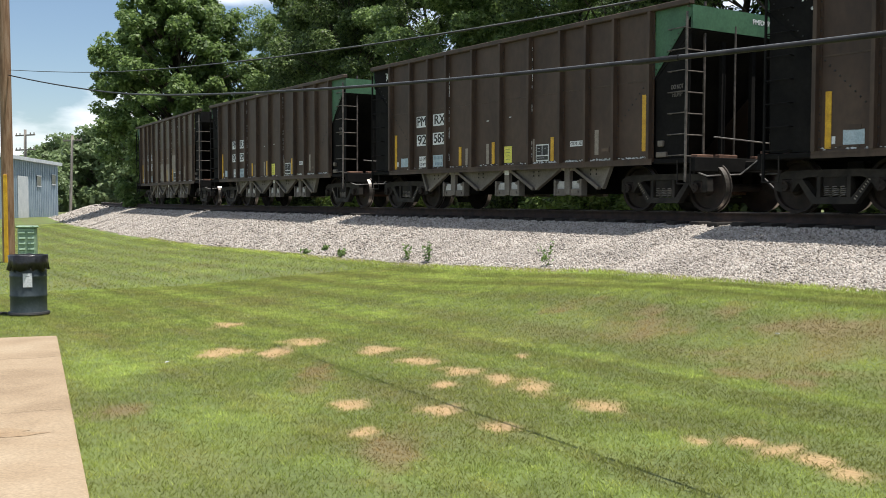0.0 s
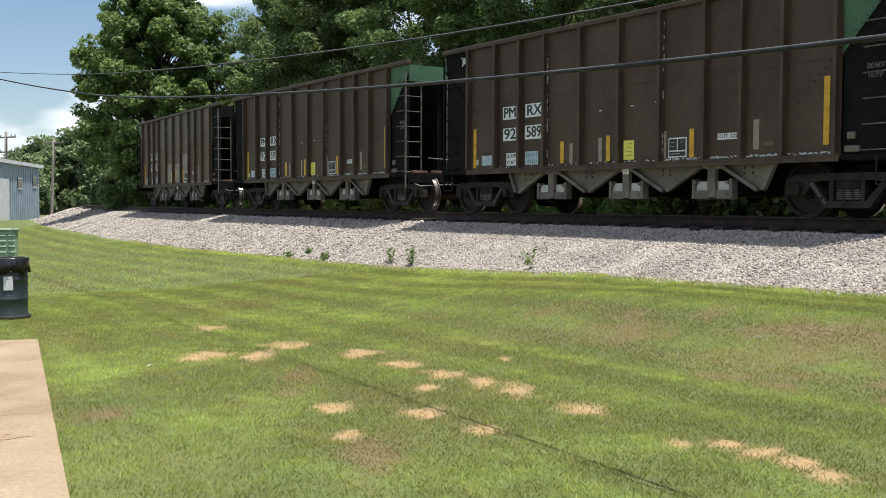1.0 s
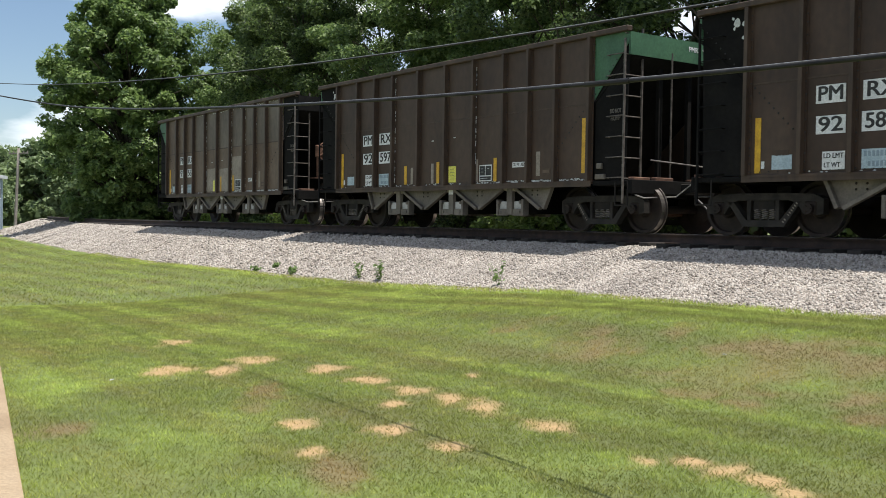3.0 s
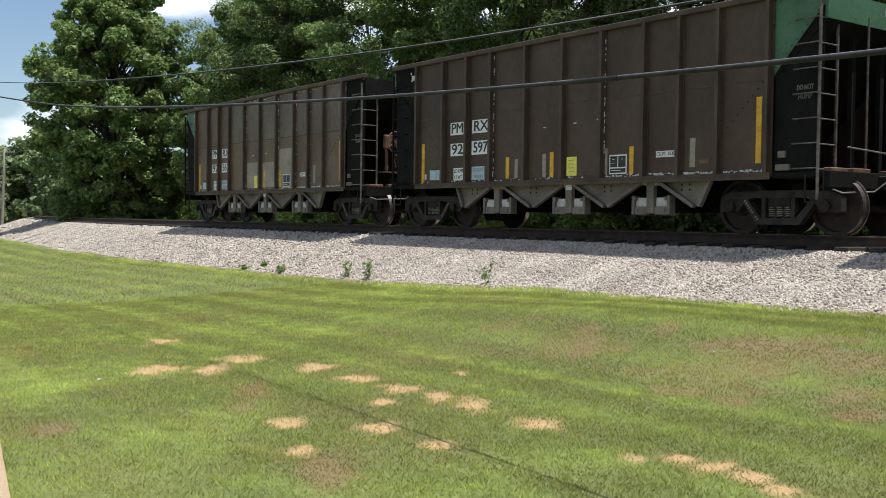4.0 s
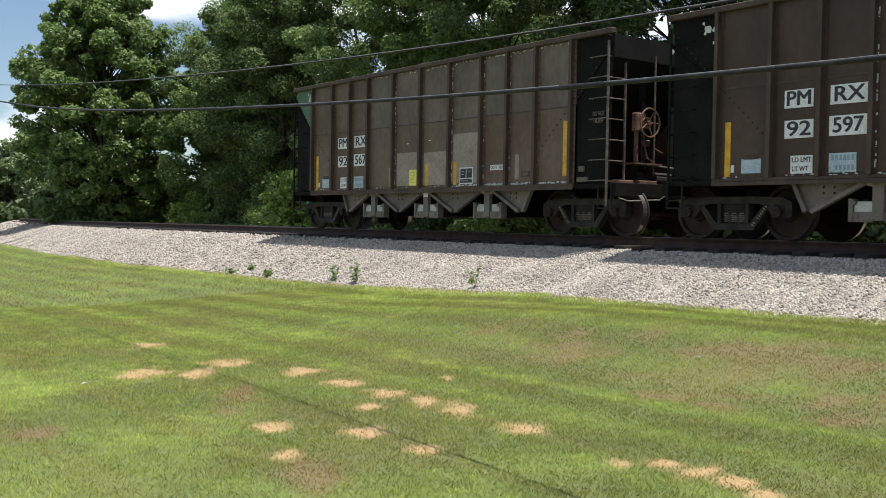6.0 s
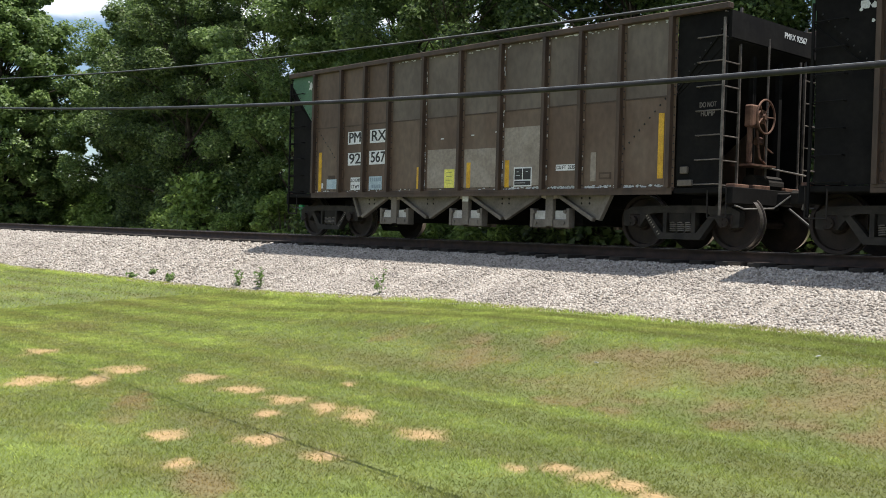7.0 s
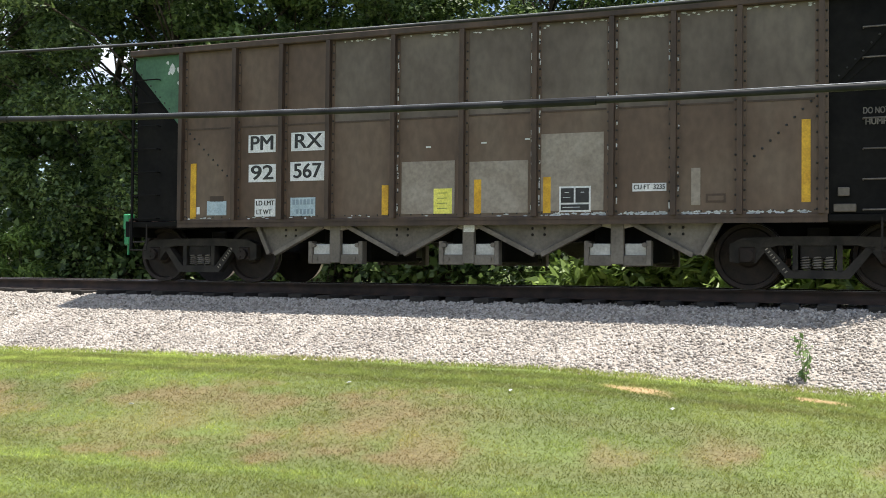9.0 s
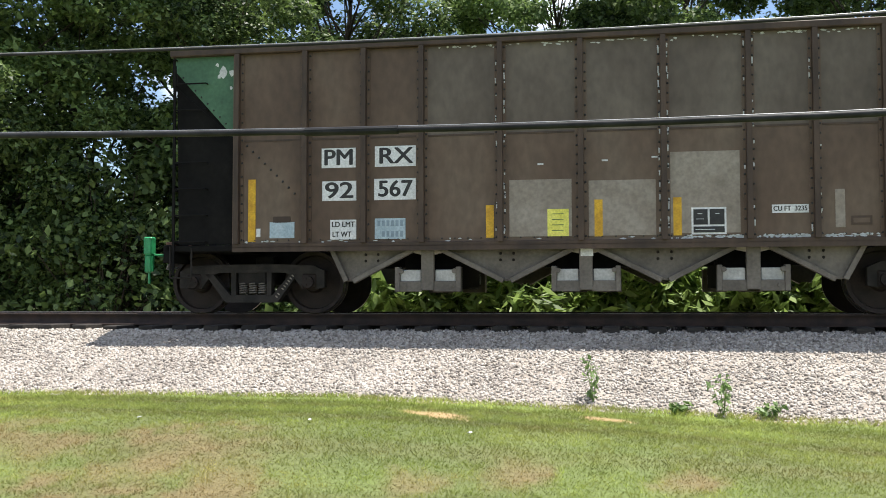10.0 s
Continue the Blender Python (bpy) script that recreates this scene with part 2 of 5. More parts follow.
M_CRACK = mat("dirt in a crack", [(0.16, 0.12, 0.075), (0.24, 0.185, 0.12)], 6.0, 0.95)
M_STAIN = mat("iron-stained concrete", [(0.29, 0.20, 0.115), (0.345, 0.255, 0.16)], 5.0, 0.9, 0.0, 0.2, 60)
M_SHED = mat("blue-grey metal siding", [(0.20, 0.27, 0.33), (0.27, 0.34, 0.40)], 1.0, 0.5, 0.1, 0.05, 20)
M_SHEDTRIM = mat("pale metal trim", [(0.5, 0.53, 0.55), (0.6, 0.62, 0.63)], 2.0, 0.5, 0.1, 0.05, 20)
M_DARKGAP = mat("dark window glass", [(0.02, 0.025, 0.03), (0.05, 0.06, 0.07)], 2.0, 0.15, 0.0, 0.0)
M_BARK = mat("bark", [(0.045, 0.035, 0.027), (0.12, 0.095, 0.07)], 6.0, 0.95, 0.0, 0.8, 30, stretch=(3, 3, 0.6))
M_LEAF1 = leafmat("maple leaves", (0.07, 0.125, 0.04), (0.26, 0.365, 0.115), 0.45)
M_LEAF2 = leafmat("dark woodland leaves", (0.018, 0.042, 0.015), (0.20, 0.285, 0.085), 0.4)
M_LEAF3 = leafmat("bright shrub leaves", (0.08, 0.14, 0.03), (0.32, 0.45, 0.11), 0.45)
# haze of the distance put into the leaf colours as paler greens
M_LEAF4 = leafmat("hazy far leaves", (0.13, 0.185, 0.085), (0.25, 0.33, 0.15))
M_WEED = leafmat("weed leaves", (0.10, 0.17, 0.05), (0.22, 0.32, 0.10))


# ---- mesh helpers ----
def part(name, bm, material, parent=None, label="", smooth=False):
    """One bmesh as one mesh object, under a thing or a part where given."""
    me = bpy.data.meshes.new(name)
    bm.normal_update()
    bm.to_mesh(me)
    bm.free()
    me.materials.append(material)
    if smooth:
        me.polygons.foreach_set("use_smooth", [True] * len(me.polygons))
    ob = new(name, me)
    ob.parent = parent
    return tagged(ob, label)


def bulk(name, verts, faces, material, parent=None, label="", attrs=None):
    """Many small pieces joined into one mesh, from arrays of vertices and of equal-sided faces."""
    me = bpy.data.meshes.new(name)
    v, f = np.asarray(verts, np.float32), np.asarray(faces, np.int32)
    n, k = f.shape
    me.vertices.add(len(v))
    me.vertices.foreach_set("co", v.ravel())
    me.loops.add(n * k)
    me.loops.foreach_set("vertex_index", f.ravel())
    me.polygons.add(n)
    me.polygons.foreach_set("loop_start", np.arange(0, n * k, k, dtype=np.int32))
    for key, values in (attrs or {}).items():
        a = me.attributes.new(key, "FLOAT", "POINT")
        a.data.foreach_set("value", np.asarray(values, np.float32))
    me.update(calc_edges=True)
    me.materials.append(material)
    ob = new(name, me)
    ob.parent = parent
    return tagged(ob, label)


def box(bm, x0, x1, y0, y1, z0, z1, bev=0.0, turn=None):
    """A box between the given planes, its edges bevelled, turned by a matrix if given."""
    g = bmesh.ops.create_cube(bm, size=1.0, matrix=Matrix.LocRotScale(((x0 + x1) / 2, (y0 + y1) / 2, (z0 + z1) / 2), None,
                                                                     (abs(x1 - x0), abs(y1 - y0), abs(z1 - z0))))
    vs = g["verts"]
    if bev:
        es = list({e for v in vs for e in v.link_edges})
        r = bmesh.ops.bevel(bm, geom=es, offset=bev, segments=1, affect="EDGES")
        vs = list({v for f in r["faces"] for v in f.verts} | {v for v in vs if v.is_valid})
    if turn is not None:
        bmesh.ops.transform(bm, matrix=turn, verts=vs)
    return vs


def boxes(*specs, bev=0.0):
    bm = bmesh.new()
    for s in specs:
        box(bm, *s, bev=bev)
    return bm


def rod(bm, a, b, r, n=8, r2=None):
    """A round bar from a to b."""
    a, b = Vector(a), Vector(b)
    m = Matrix.Translation((a + b) / 2) @ (b - a).to_track_quat("Z", "Y").to_matrix().to_4x4()
    bmesh.ops.create_cone(bm, cap_ends=True, segments=n, radius1=r, radius2=r if r2 is None else r2, depth=(b - a).length, matrix=m)


def rods(path, r, n=8):
    bm = bmesh.new()
    for a, b in zip(path[:-1], path[1:]):
        rod(bm, a, b, r, n)
    return bm


def tube(pts, r, n=8):
    """One unbroken round tube along a line of points."""
    bm = bmesh.new()
    pts = [Vector(p) for p in pts]
    rings = []
    for i, p in enumerate(pts):
        q = (pts[min(i + 1, len(pts) - 1)] - pts[max(i - 1, 0)]).to_track_quat("Z", "Y")
        rings.append([bm.verts.new(p + q @ Vector((r * math.cos(6.28319 * k / n), r * math.sin(6.28319 * k / n), 0))) for k in range(n)])
    for a, b in zip(rings[:-1], rings[1:]):
        for k in range(n):
            bm.faces.new((a[k], a[(k + 1) % n], b[(k + 1) % n], b[k]))
    bm.faces.new(list(reversed(rings[0])))
    bm.faces.new(rings[-1])
    return bm


def prism(bm, outline, y0, y1):
    """An outline in x and z, given depth from y0 to y1."""
    a = [bm.verts.new((x, y0, z)) for x, z in outline]
    b = [bm.verts.new((x, y1, z)) for x, z in outline]
    n = len(a)
    bm.faces.new(a)
    bm.faces.new(list(reversed(b)))
    for i in range(n):
        bm.faces.new((a[(i + 1) % n], a[i], b[i], b[(i + 1) % n]))
    bmesh.ops.recalc_face_normals(bm, faces=bm.faces[:])
    return bm


def lathe(bm, profile, n=32, axis=None):
    """A profile of (radius, height), turned round the z axis."""
    rings = [[bm.verts.new((r * math.cos(2 * math.pi * i / n), r * math.sin(2 * math.pi * i / n), z)) for i in range(n)] for r, z in profile]
    for a, b in zip(rings[:-1], rings[1:]):
        for i in range(n):
            bm.faces.new((a[i], a[(i + 1) % n], b[(i + 1) % n], b[i]))
    bm.faces.new(list(reversed(rings[0])))
    bm.faces.new(rings[-1])
    bmesh.ops.recalc_face_normals(bm, faces=bm.faces[:])
    if axis is not None:
        bmesh.ops.transform(bm, matrix=axis, verts=bm.verts[:])
    return bm


def lettering(name, text, size, m, material, parent, width=None):
    """Raised lettering in the built-in font, as a mesh; its middle is at m, fitted to a width."""
    cu = bpy.data.curves.new(name, "FONT")
    cu.body, cu.size, cu.align_x, cu.align_y, cu.extrude = text, size, "CENTER", "CENTER", 0.001
    tmp = bpy.data.objects.new(name, cu)
    scene.collection.objects.link(tmp)
    dg = bpy.context.evaluated_depsgraph_get()
    me = bpy.data.meshes.new_from_object(tmp.evaluated_get(dg))
    bpy.data.objects.remove(tmp)
    co = np.empty(len(me.vertices) * 3, np.float32)
    me.vertices.foreach_get("co", co)
    xs = co[0::3]
    k = width / (xs.max() - xs.min()) if width else 1.0
    bm, one = bmesh.new(), me.copy()
    for i, (u, w) in enumerate(((-2, 0), (-1, 0), (0, 0), (1, 0), (2, 0), (0, -1), (0, 1))):
        lay = one.copy()
        lay.transform(m @ Matrix.Translation((u * 0.016 * size, w * 0.016 * size, 0.0002 * i)) @ Matrix.Diagonal((k, 1.06, 1, 1)))
        bm.from_mesh(lay)
        bpy.data.meshes.remove(lay)
    bpy.data.meshes.remove(one)
    bm.to_mesh(me)
    bm.free()
    me.materials.clear()
    me.materials.append(material)
    ob = new(name, me)
    ob.parent = parent
    return ob


# ---- the line of the track ----
TS = np.arange(-2200.0, 2200.0, 0.25)
_k = np.where(TS > 60, 0, np.where(TS > 0, -0.001, np.where(TS > -22, 0.0012, np.where(TS > -160, 0.0044, 0))))
_a = np.cumsum(_k) * 0.25
_i0 = int(np.argmin(abs(TS)))
TA = _a - _a[_i0] - 0.9712
TX = np.cumsum(np.cos(TA)) * 0.25
TY = np.cumsum(np.sin(TA)) * 0.25
TX += 9.3775 - TX[_i0]
TY += 13.6028 - TY[_i0]


def on_track(s, d=0.0):
    """The place s metres along the track and d metres to its lawn side; arrays or numbers."""
    x, y, a = np.interp(s, TS, TX), np.interp(s, TS, TY), np.interp(s, TS, TA)
    return x + np.sin(a) * d, y - np.cos(a) * d


def heading(s):
    return float(np.interp(s, TS, TA))


def rail_z(s):
    return 1.325 - 0.00566 * np.clip(s, -90, 40)


def bumps(x, y, size, seed=0):
    """Soft uneven noise from -1 to 1 on arrays."""
    rng = np.random.default_rng(seed)
    out = np.zeros(np.shape(x))
    for k in range(1, 8):
        a, p, f = rng.uniform(0, 6.283), rng.uniform(0, 6.283), (0.6 + 0.35 * k) / size * 3.0
        out = out + np.sin((x * np.cos(a) + y * np.sin(a)) * f + p) / k ** 0.5
    return out / 3.2


def toe_d(s):
    s = np.asarray(s, float)
    return 4.2 + 0.24 * bumps(s, 0 * s, 3.0, 5) + 0.16 * bumps(s, 0 * s, 0.8, 6)


def toe_z(s):
    return np.interp(s, [-120, -50, -40, -25, -12, -6, 3, 6, 9, 40], [0.75, 0.55, 0.45, 0.22, 0.24, 0.40, 0.42, 0.30, 0.2, 0.15])


def ground_z(s, d):
    """The height of the lawn side, the bed under the ballast and the land behind the track."""
    s, d = np.asarray(s, float), np.asarray(d, float)
    tz = toe_z(s)
    steep = np.interp(s, [-8, -3, 6, 10], [0, 1, 1, 0])
    u = np.clip((d - 4.2) / 5.0, 0, 1)
    gentle = tz * (1 - u) ** 1.2
    v = np.clip((d - 6.2) / 2.4, 0, 1)
    bank = (tz + 0.03) * (1 - v * v * (3 - 2 * v))
    lawn = gentle * (1 - steep) + bank * steep
    far = np.clip((-s - 30) / 50, 0, 1)
    lawn = lawn + 0.025 * bumps(s, d, 4.0, 2) + 0.75 * far * far * (3 - 2 * far) * np.clip((d - 4.2) / 4, 0, 1)
    back = np.interp(-d, [3.4, 4.5, 6.5, 12, 60], [0.45, 0.35, 0.75, 1.0, 1.2])
    return np.where(d > 4.2, lawn, np.where(d > -3.4, tz - 0.03, back))


def place(s, d, z=None, turn=0.0):
    """A pose on the ground at s and d, x along the track."""
    x, y = on_track(s, d)
    return pose(float(x), float(y), float(ground_z(s, d)) if z is None else z, 0, 0, math.degrees(heading(s)) + turn)


# ---- ground ----
rng = np.random.default_rng(7)
# bare and dry spots of the lawn: along, across, length, width
BARE = [(-2.71, 12.45, 0.41, 0.66), (-2.26, 10.08, 0.4, 0.77), (-1.71, 10.14, 0.29, 0.93), (-1.51, 10.83, 0.45, 0.61), (-0.71, 10.22, 0.36, 0.53), (-0.23, 9.55, 0.34, 0.49),
        (0.14, 8.99, 0.41, 0.45), (0.46, 8.49, 0.21, 0.49), (0.72, 8.15, 0.36, 0.53), (-0.02, 8.26, 0.17, 0.33), (-0.72, 7.49, 0.23, 0.41), (-0.05, 7.2, 0.29, 0.41),
        (-0.54, 6.52, 0.18, 0.33), (0.37, 6.74, 0.23, 0.25), (1.16, 7.35, 0.34, 0.41), (1.59, 6.22, 0.15, 0.21), (1.87, 6.23, 0.25, 0.29), (2.03, 6.0, 0.27, 0.25),
        (2.15, 5.75, 0.23, 0.29), (2.22, 5.49, 0.2, 0.25), (0.76, 9.89, 0.11, 0.32), (7.24, 6.95, 0.34, 0.97), (8.53, 5.77, 0.27, 0.52)]
DRY = [(2.07, 10.67, 0.92, 1.11), (2.32, 11.29, 0.45, 0.33), (1.54, 12.27, 0.88, 0.45), (3.23, 9.67, 0.55, 0.58), (3.41, 8.82, 0.69, 0.83), (4.01, 8.53, 0.91, 0.96),
       (2.69, 8.83, 0.61, 0.54), (2.93, 8.2, 0.36, 0.57), (3.13, 10.73, 0.5, 0.49), (-0.32, 5.92, 0.33, 1.4), (-2.34, 7.28, 0.37, 0.57), (3.81, 7.89, 0.51, 0.34),
       (-1.15, 8.67, 0.29, 1.7), (4.84, 6.98, 0.55, 0.71), (4.47, 6.56, 0.68, 0.75), (5.57, 5.49, 0.5, 0.5), (3.64, 7.47, 0.47, 0.46), (4.98, 7.57, 0.29, 0.38), (3.4, 9.2, 1.7, 1.5), (4.6, 7.6, 1.5, 1.1), (6.2, 5.0, 0.7, 0.5), (6.9, 3.9, 0.6, 0.5)]
LUSH = [(-1.75, 6.1, 1.5, 2.3), (-1.2, 7.3, 0.8, 1.6), (-2.9, 8.8, 0.6, 2.0), (0.9, 6.2, 1.2, 0.8), (0.0, 5.6, 1.0, 0.8)]


def spots(x, y, table, seed):
    out = np.zeros(np.shape(x))
    wob = 0.45 * bumps(x, y, 0.45, seed) + 0.35 * bumps(x, y, 0.14, seed + 1)
    for cx, cy, lx, ly in table:
        r = np.sqrt(((x - cx) / (lx * 0.55)) ** 2 + ((y - cy) / (ly * 0.55)) ** 2)
        out = np.maximum(out, np.clip((1.2 - r + wob) * 1.6, 0, 1))
    return out


def lawn_layers(s, d):
    x, y = on_track(s, d)
    bare = 0.9 * spots(x, y, BARE, 21)
    dry = 0.95 * spots(x, y, DRY, 31) * np.clip(0.55 + 0.6 * bumps(x, y, 0.6, 44), 0.1, 1) + 0.22 * np.clip(bumps(x, y, 2.2, 41) + 0.1, 0, 1)
    row = np.sin(d * 6.0 + 0.5 * bumps(s, d, 5, 3)) + 0.5 * np.sin(d * 13.0 + 1.0 + 0.6 * bumps(s, d, 3, 8))
    stripes = 0.14 * np.clip(-row, 0, 1)
    verge = np.exp(-((d - toe_d(s) - 0.05) / 0.10) ** 2) * np.clip(0.4 + bumps(s, d, 1.2, 9), 0, 1)
    edge = np.exp(-((d - toe_d(s) - 0.45) / 0.45) ** 2)
    lush = np.clip(0.6 * edge * np.clip(0.6 + bumps(s, d, 1.1, 19), 0, 1) + 0.35 * np.clip(row, 0, 1) * np.clip(0.5 + bumps(s, d, 3.5, 17), 0, 1) + 0.55 * np.clip(bumps(x, y, 2.8, 51) - 0.05, 0, 1) + 0.6 * spots(x, y, LUSH, 61), 0, 1)
    return np.clip(np.maximum(bare, 0.8 * verge), 0, 1), np.clip((dry + stripes) * (1 - 0.9 * edge), 0, 0.85), lush


def ground():
    ss = np.unique(np.concatenate([np.arange(-16, 12.01, 0.11), np.arange(-70, 40, 0.8), [-2000, -1200, -600, -300, -200, -140, -110, -90, 60, 100, 200, 500, 1200, 2000]]))
    ds = np.unique(np.concatenate([np.arange(4.2, 13.4, 0.12), np.arange(-30, 40, 1.0), [3.0, 0, -3.4, -4.0, -4.5, -5.2],
                                   [-1800, -1000, -400, -150, -70, 70, 150, 400, 1000, 1800]]))
    S, D = np.meshgrid(ss, ds, indexing="ij")
    x, y = on_track(S, D)
    v = np.stack([x, y, ground_z(S, D)], -1).reshape(-1, 3)
    n, m = len(ss), len(ds)
    i = (np.arange(n - 1)[:, None] * m + np.arange(m - 1)[None]).ravel()
    f = np.stack([i, i + 1, i + m + 1, i + m], 1)
    bare, dry, lush = lawn_layers(S, D)
    ob = bulk("ground", v, f, M_LAWN, attrs={"bare": bare.ravel(), "dry": dry.ravel(), "lush": lush.ravel()})
    ob.data.polygons.foreach_set("use_smooth", [True] * len(ob.data.polygons))
    return tagged(ob, "mown green lawn with dry and bare patches beside the railway", "lawn", kind="structure")


ground()


def cells(x, y, size, seed):
    """A random number from 0 to 1 for each cell of a skewed grid."""
    a = np.floor((x * 0.83 + y * 0.56) / size).astype(np.int64)
    b = np.floor((y * 0.83 - x * 0.56) / size).astype(np.int64)
    h = (a * 73856093) ^ (b * 19349663) ^ (seed * 83492791)
    h = (h ^ (h >> 13)) * 1274126177
    return ((h ^ (h >> 16)) & 0xFFFF) / 65535.0


def blades(count, s0, s1, d0, d1, h, w, seed, name, label):
    """Grass blades: slips that lean their own way."""
    g = np.random.default_rng(seed)
    s = g.uniform(s0, s1, count)
    d = g.uniform(d0, d1, count) if d1 is not None else toe_d(s) + g.exponential(d0, count) - 0.12
    bare, dry, lush = lawn_layers(s, d)
    px, py = on_track(s, d)
    px, py = px + g.normal(0, 0.012, count), py + g.normal(0, 0.012, count)
    clump = 0.5 * cells(px, py, 0.05, 1) + 0.32 * cells(px, py, 0.12, 2) + 0.18 * cells(px, py, 0.34, 3)
    lush = np.clip(lush + 0.7 * (cells(px, py, 0.21, 4) - 0.55), 0, 1)
    dry = np.clip(dry + 0.42 * (cells(px, py, 0.16, 5) - 0.72).clip(0, 1) * 2, 0, 0.95)
    seen = (np.hypot(px, py) > 4.4) & (s < 6.6 + 0.30 * (15.4 - d))
    keep = (g.uniform(0, 1, count) > bare * 0.93) & seen & (g.uniform(0, 1, count) < 0.35 + clump)
    s, d, bare, dry, lush, clump = s[keep], d[keep], bare[keep], dry[keep], lush[keep], clump[keep]
    x, y = on_track(s, d)
    z = ground_z(s, d)
    n = len(s)
    row = np.sin(d * 6.0 + 0.5 * bumps(s, d, 5, 3)) * np.clip((11.5 - d) / 3, 0.15, 1)
    a, lean, la = g.uniform(0, 6.283, n), g.uniform(0.3, 1.5, n), g.uniform(0, 6.283, n)
    hh, ww = h * g.uniform(0.5, 1.35, n) * (1 - 0.35 * dry) * (0.6 + 0.8 * clump), w * g.uniform(0.6, 1.4, n)
    base = np.stack([x, y, z - 0.004], 1)
    side = np.stack([np.cos(a), np.sin(a), 0 * a], 1) * ww[:, None] / 2
    tip = base + np.stack([np.cos(la) * lean * hh, np.sin(la) * lean * hh, hh], 1)
    v = np.stack([base - side, base + side, tip], 1).reshape(-1, 3)
    i = np.arange(n) * 3
    f = np.stack([i, i + 1, i + 2], 1)
    ob = bulk(name, v, f, M_BLADE, attrs={"bare": np.repeat(bare * 0.6, 3), "dry": np.repeat(dry, 3), "lush": np.repeat(lush * 0.85, 3), "tone": np.repeat((0.62 + 1.15 * clump) * (0.92 + 0.25 * lush) * (1 + 0.17 * row) * (1.04 - 0.26 * np.clip((s + 4) / 6, 0, 1)) * g.uniform(0.75, 1.28, n), 3)})
    return tagged(ob, label, "grass", kind="stuff")


blades(1050000, -12, 11.5, 4.6, 12.6, 0.025, 0.0085, 11, "grass", "short mown green grass blades on the lawn")
blades(290000, -10, 5.0, 12.6, 16.5, 0.026, 0.007, 14, "grass", "short mown green grass blades near the concrete pad")
blades(130000, -50, -12, 4.6, 16.0, 0.04, 0.02, 12, "grass", "short mown green grass blades farther along the lawn")
blades(60000, -30, 11.5, 0.22, None, 0.06, 0.011, 13, "grass", "longer bright grass fringe along the ballast edge")


for lx, ly in ((-2.62, 9.4), (4.98, 8.55), (5.9, 7.2), (3.2, 9.6), (6.6, 5.9)):
    q = bmesh.new()
    prism(q, [(-0.02, 0.0), (-0.007, 0.007), (0.012, 0.008), (0.023, 0.002), (0.006, -0.002)], -0.013, 0.014)
    leaf = tagged(part("fallen_leaf", q, M_CHIP), "small pale fallen leaf lying on the lawn", "leaf", "fallen leaves on the lawn")
    i = int(np.argmin((TX - lx) ** 2 + (TY - ly) ** 2))
    off = (lx - TX[i]) * math.sin(TA[i]) - (ly - TY[i]) * math.cos(TA[i])
    leaf.matrix_basis = pose(lx, ly, float(ground_z(TS[i], off)) + 0.022, 12, 8, 40 * lx)


# ---- ballast and track ----
def bed_profile(s):
    """Across the bed: offset from the middle and height, both sides down to their toes."""
    r = rail_z(s)
    tz, td = toe_z(s), toe_d(s)
    return [(-3.9, 0.30 + 0 * s), (-3.2, r - 0.75), (-1.9, r - 0.27), (-1.5, r - 0.24), (1.0, r - 0.255), (1.25, r - 0.245), (1.4, r - 0.255), (1.6, r - 0.29),
            (2.1, r - 0.44), (td - 0.15, tz + 0.03), (td + 0.05, tz - 0.06)]


def bed_z(s, d):
    prof = bed_profile(s)
    out = np.full(np.shape(s), -9.0)
    for (d0, z0), (d1, z1) in zip(prof[:-1], prof[1:]):
        k = (d - d0) / (d1 - d0)
        out = np.where((k >= 0) & (k <= 1), z0 + (z1 - z0) * k, out)
    return out


def ballast():
    ss = np.unique(np.concatenate([np.arange(-40, 16, 0.25), np.arange(-150, 60, 1.0)]))
    cols = []
    for d, z in bed_profile(ss):
        x, y = on_track(ss, d + 0 * ss)
        cols.append(np.stack([x, y, z + 0 * ss], 1))
    v = np.stack(cols, 1)
    n, m = v.shape[:2]
    i = (np.arange(n - 1)[:, None] * m + np.arange(m - 1)[None]).ravel()
    f = np.stack([i, i + 1, i + m + 1, i + m], 1)
    ob = bulk("ballast_bed", v.reshape(-1, 3), f, M_BED)
    tagged(ob, "sloping bed of pale crushed stone under the track", "ballast", kind="structure")


ballast()


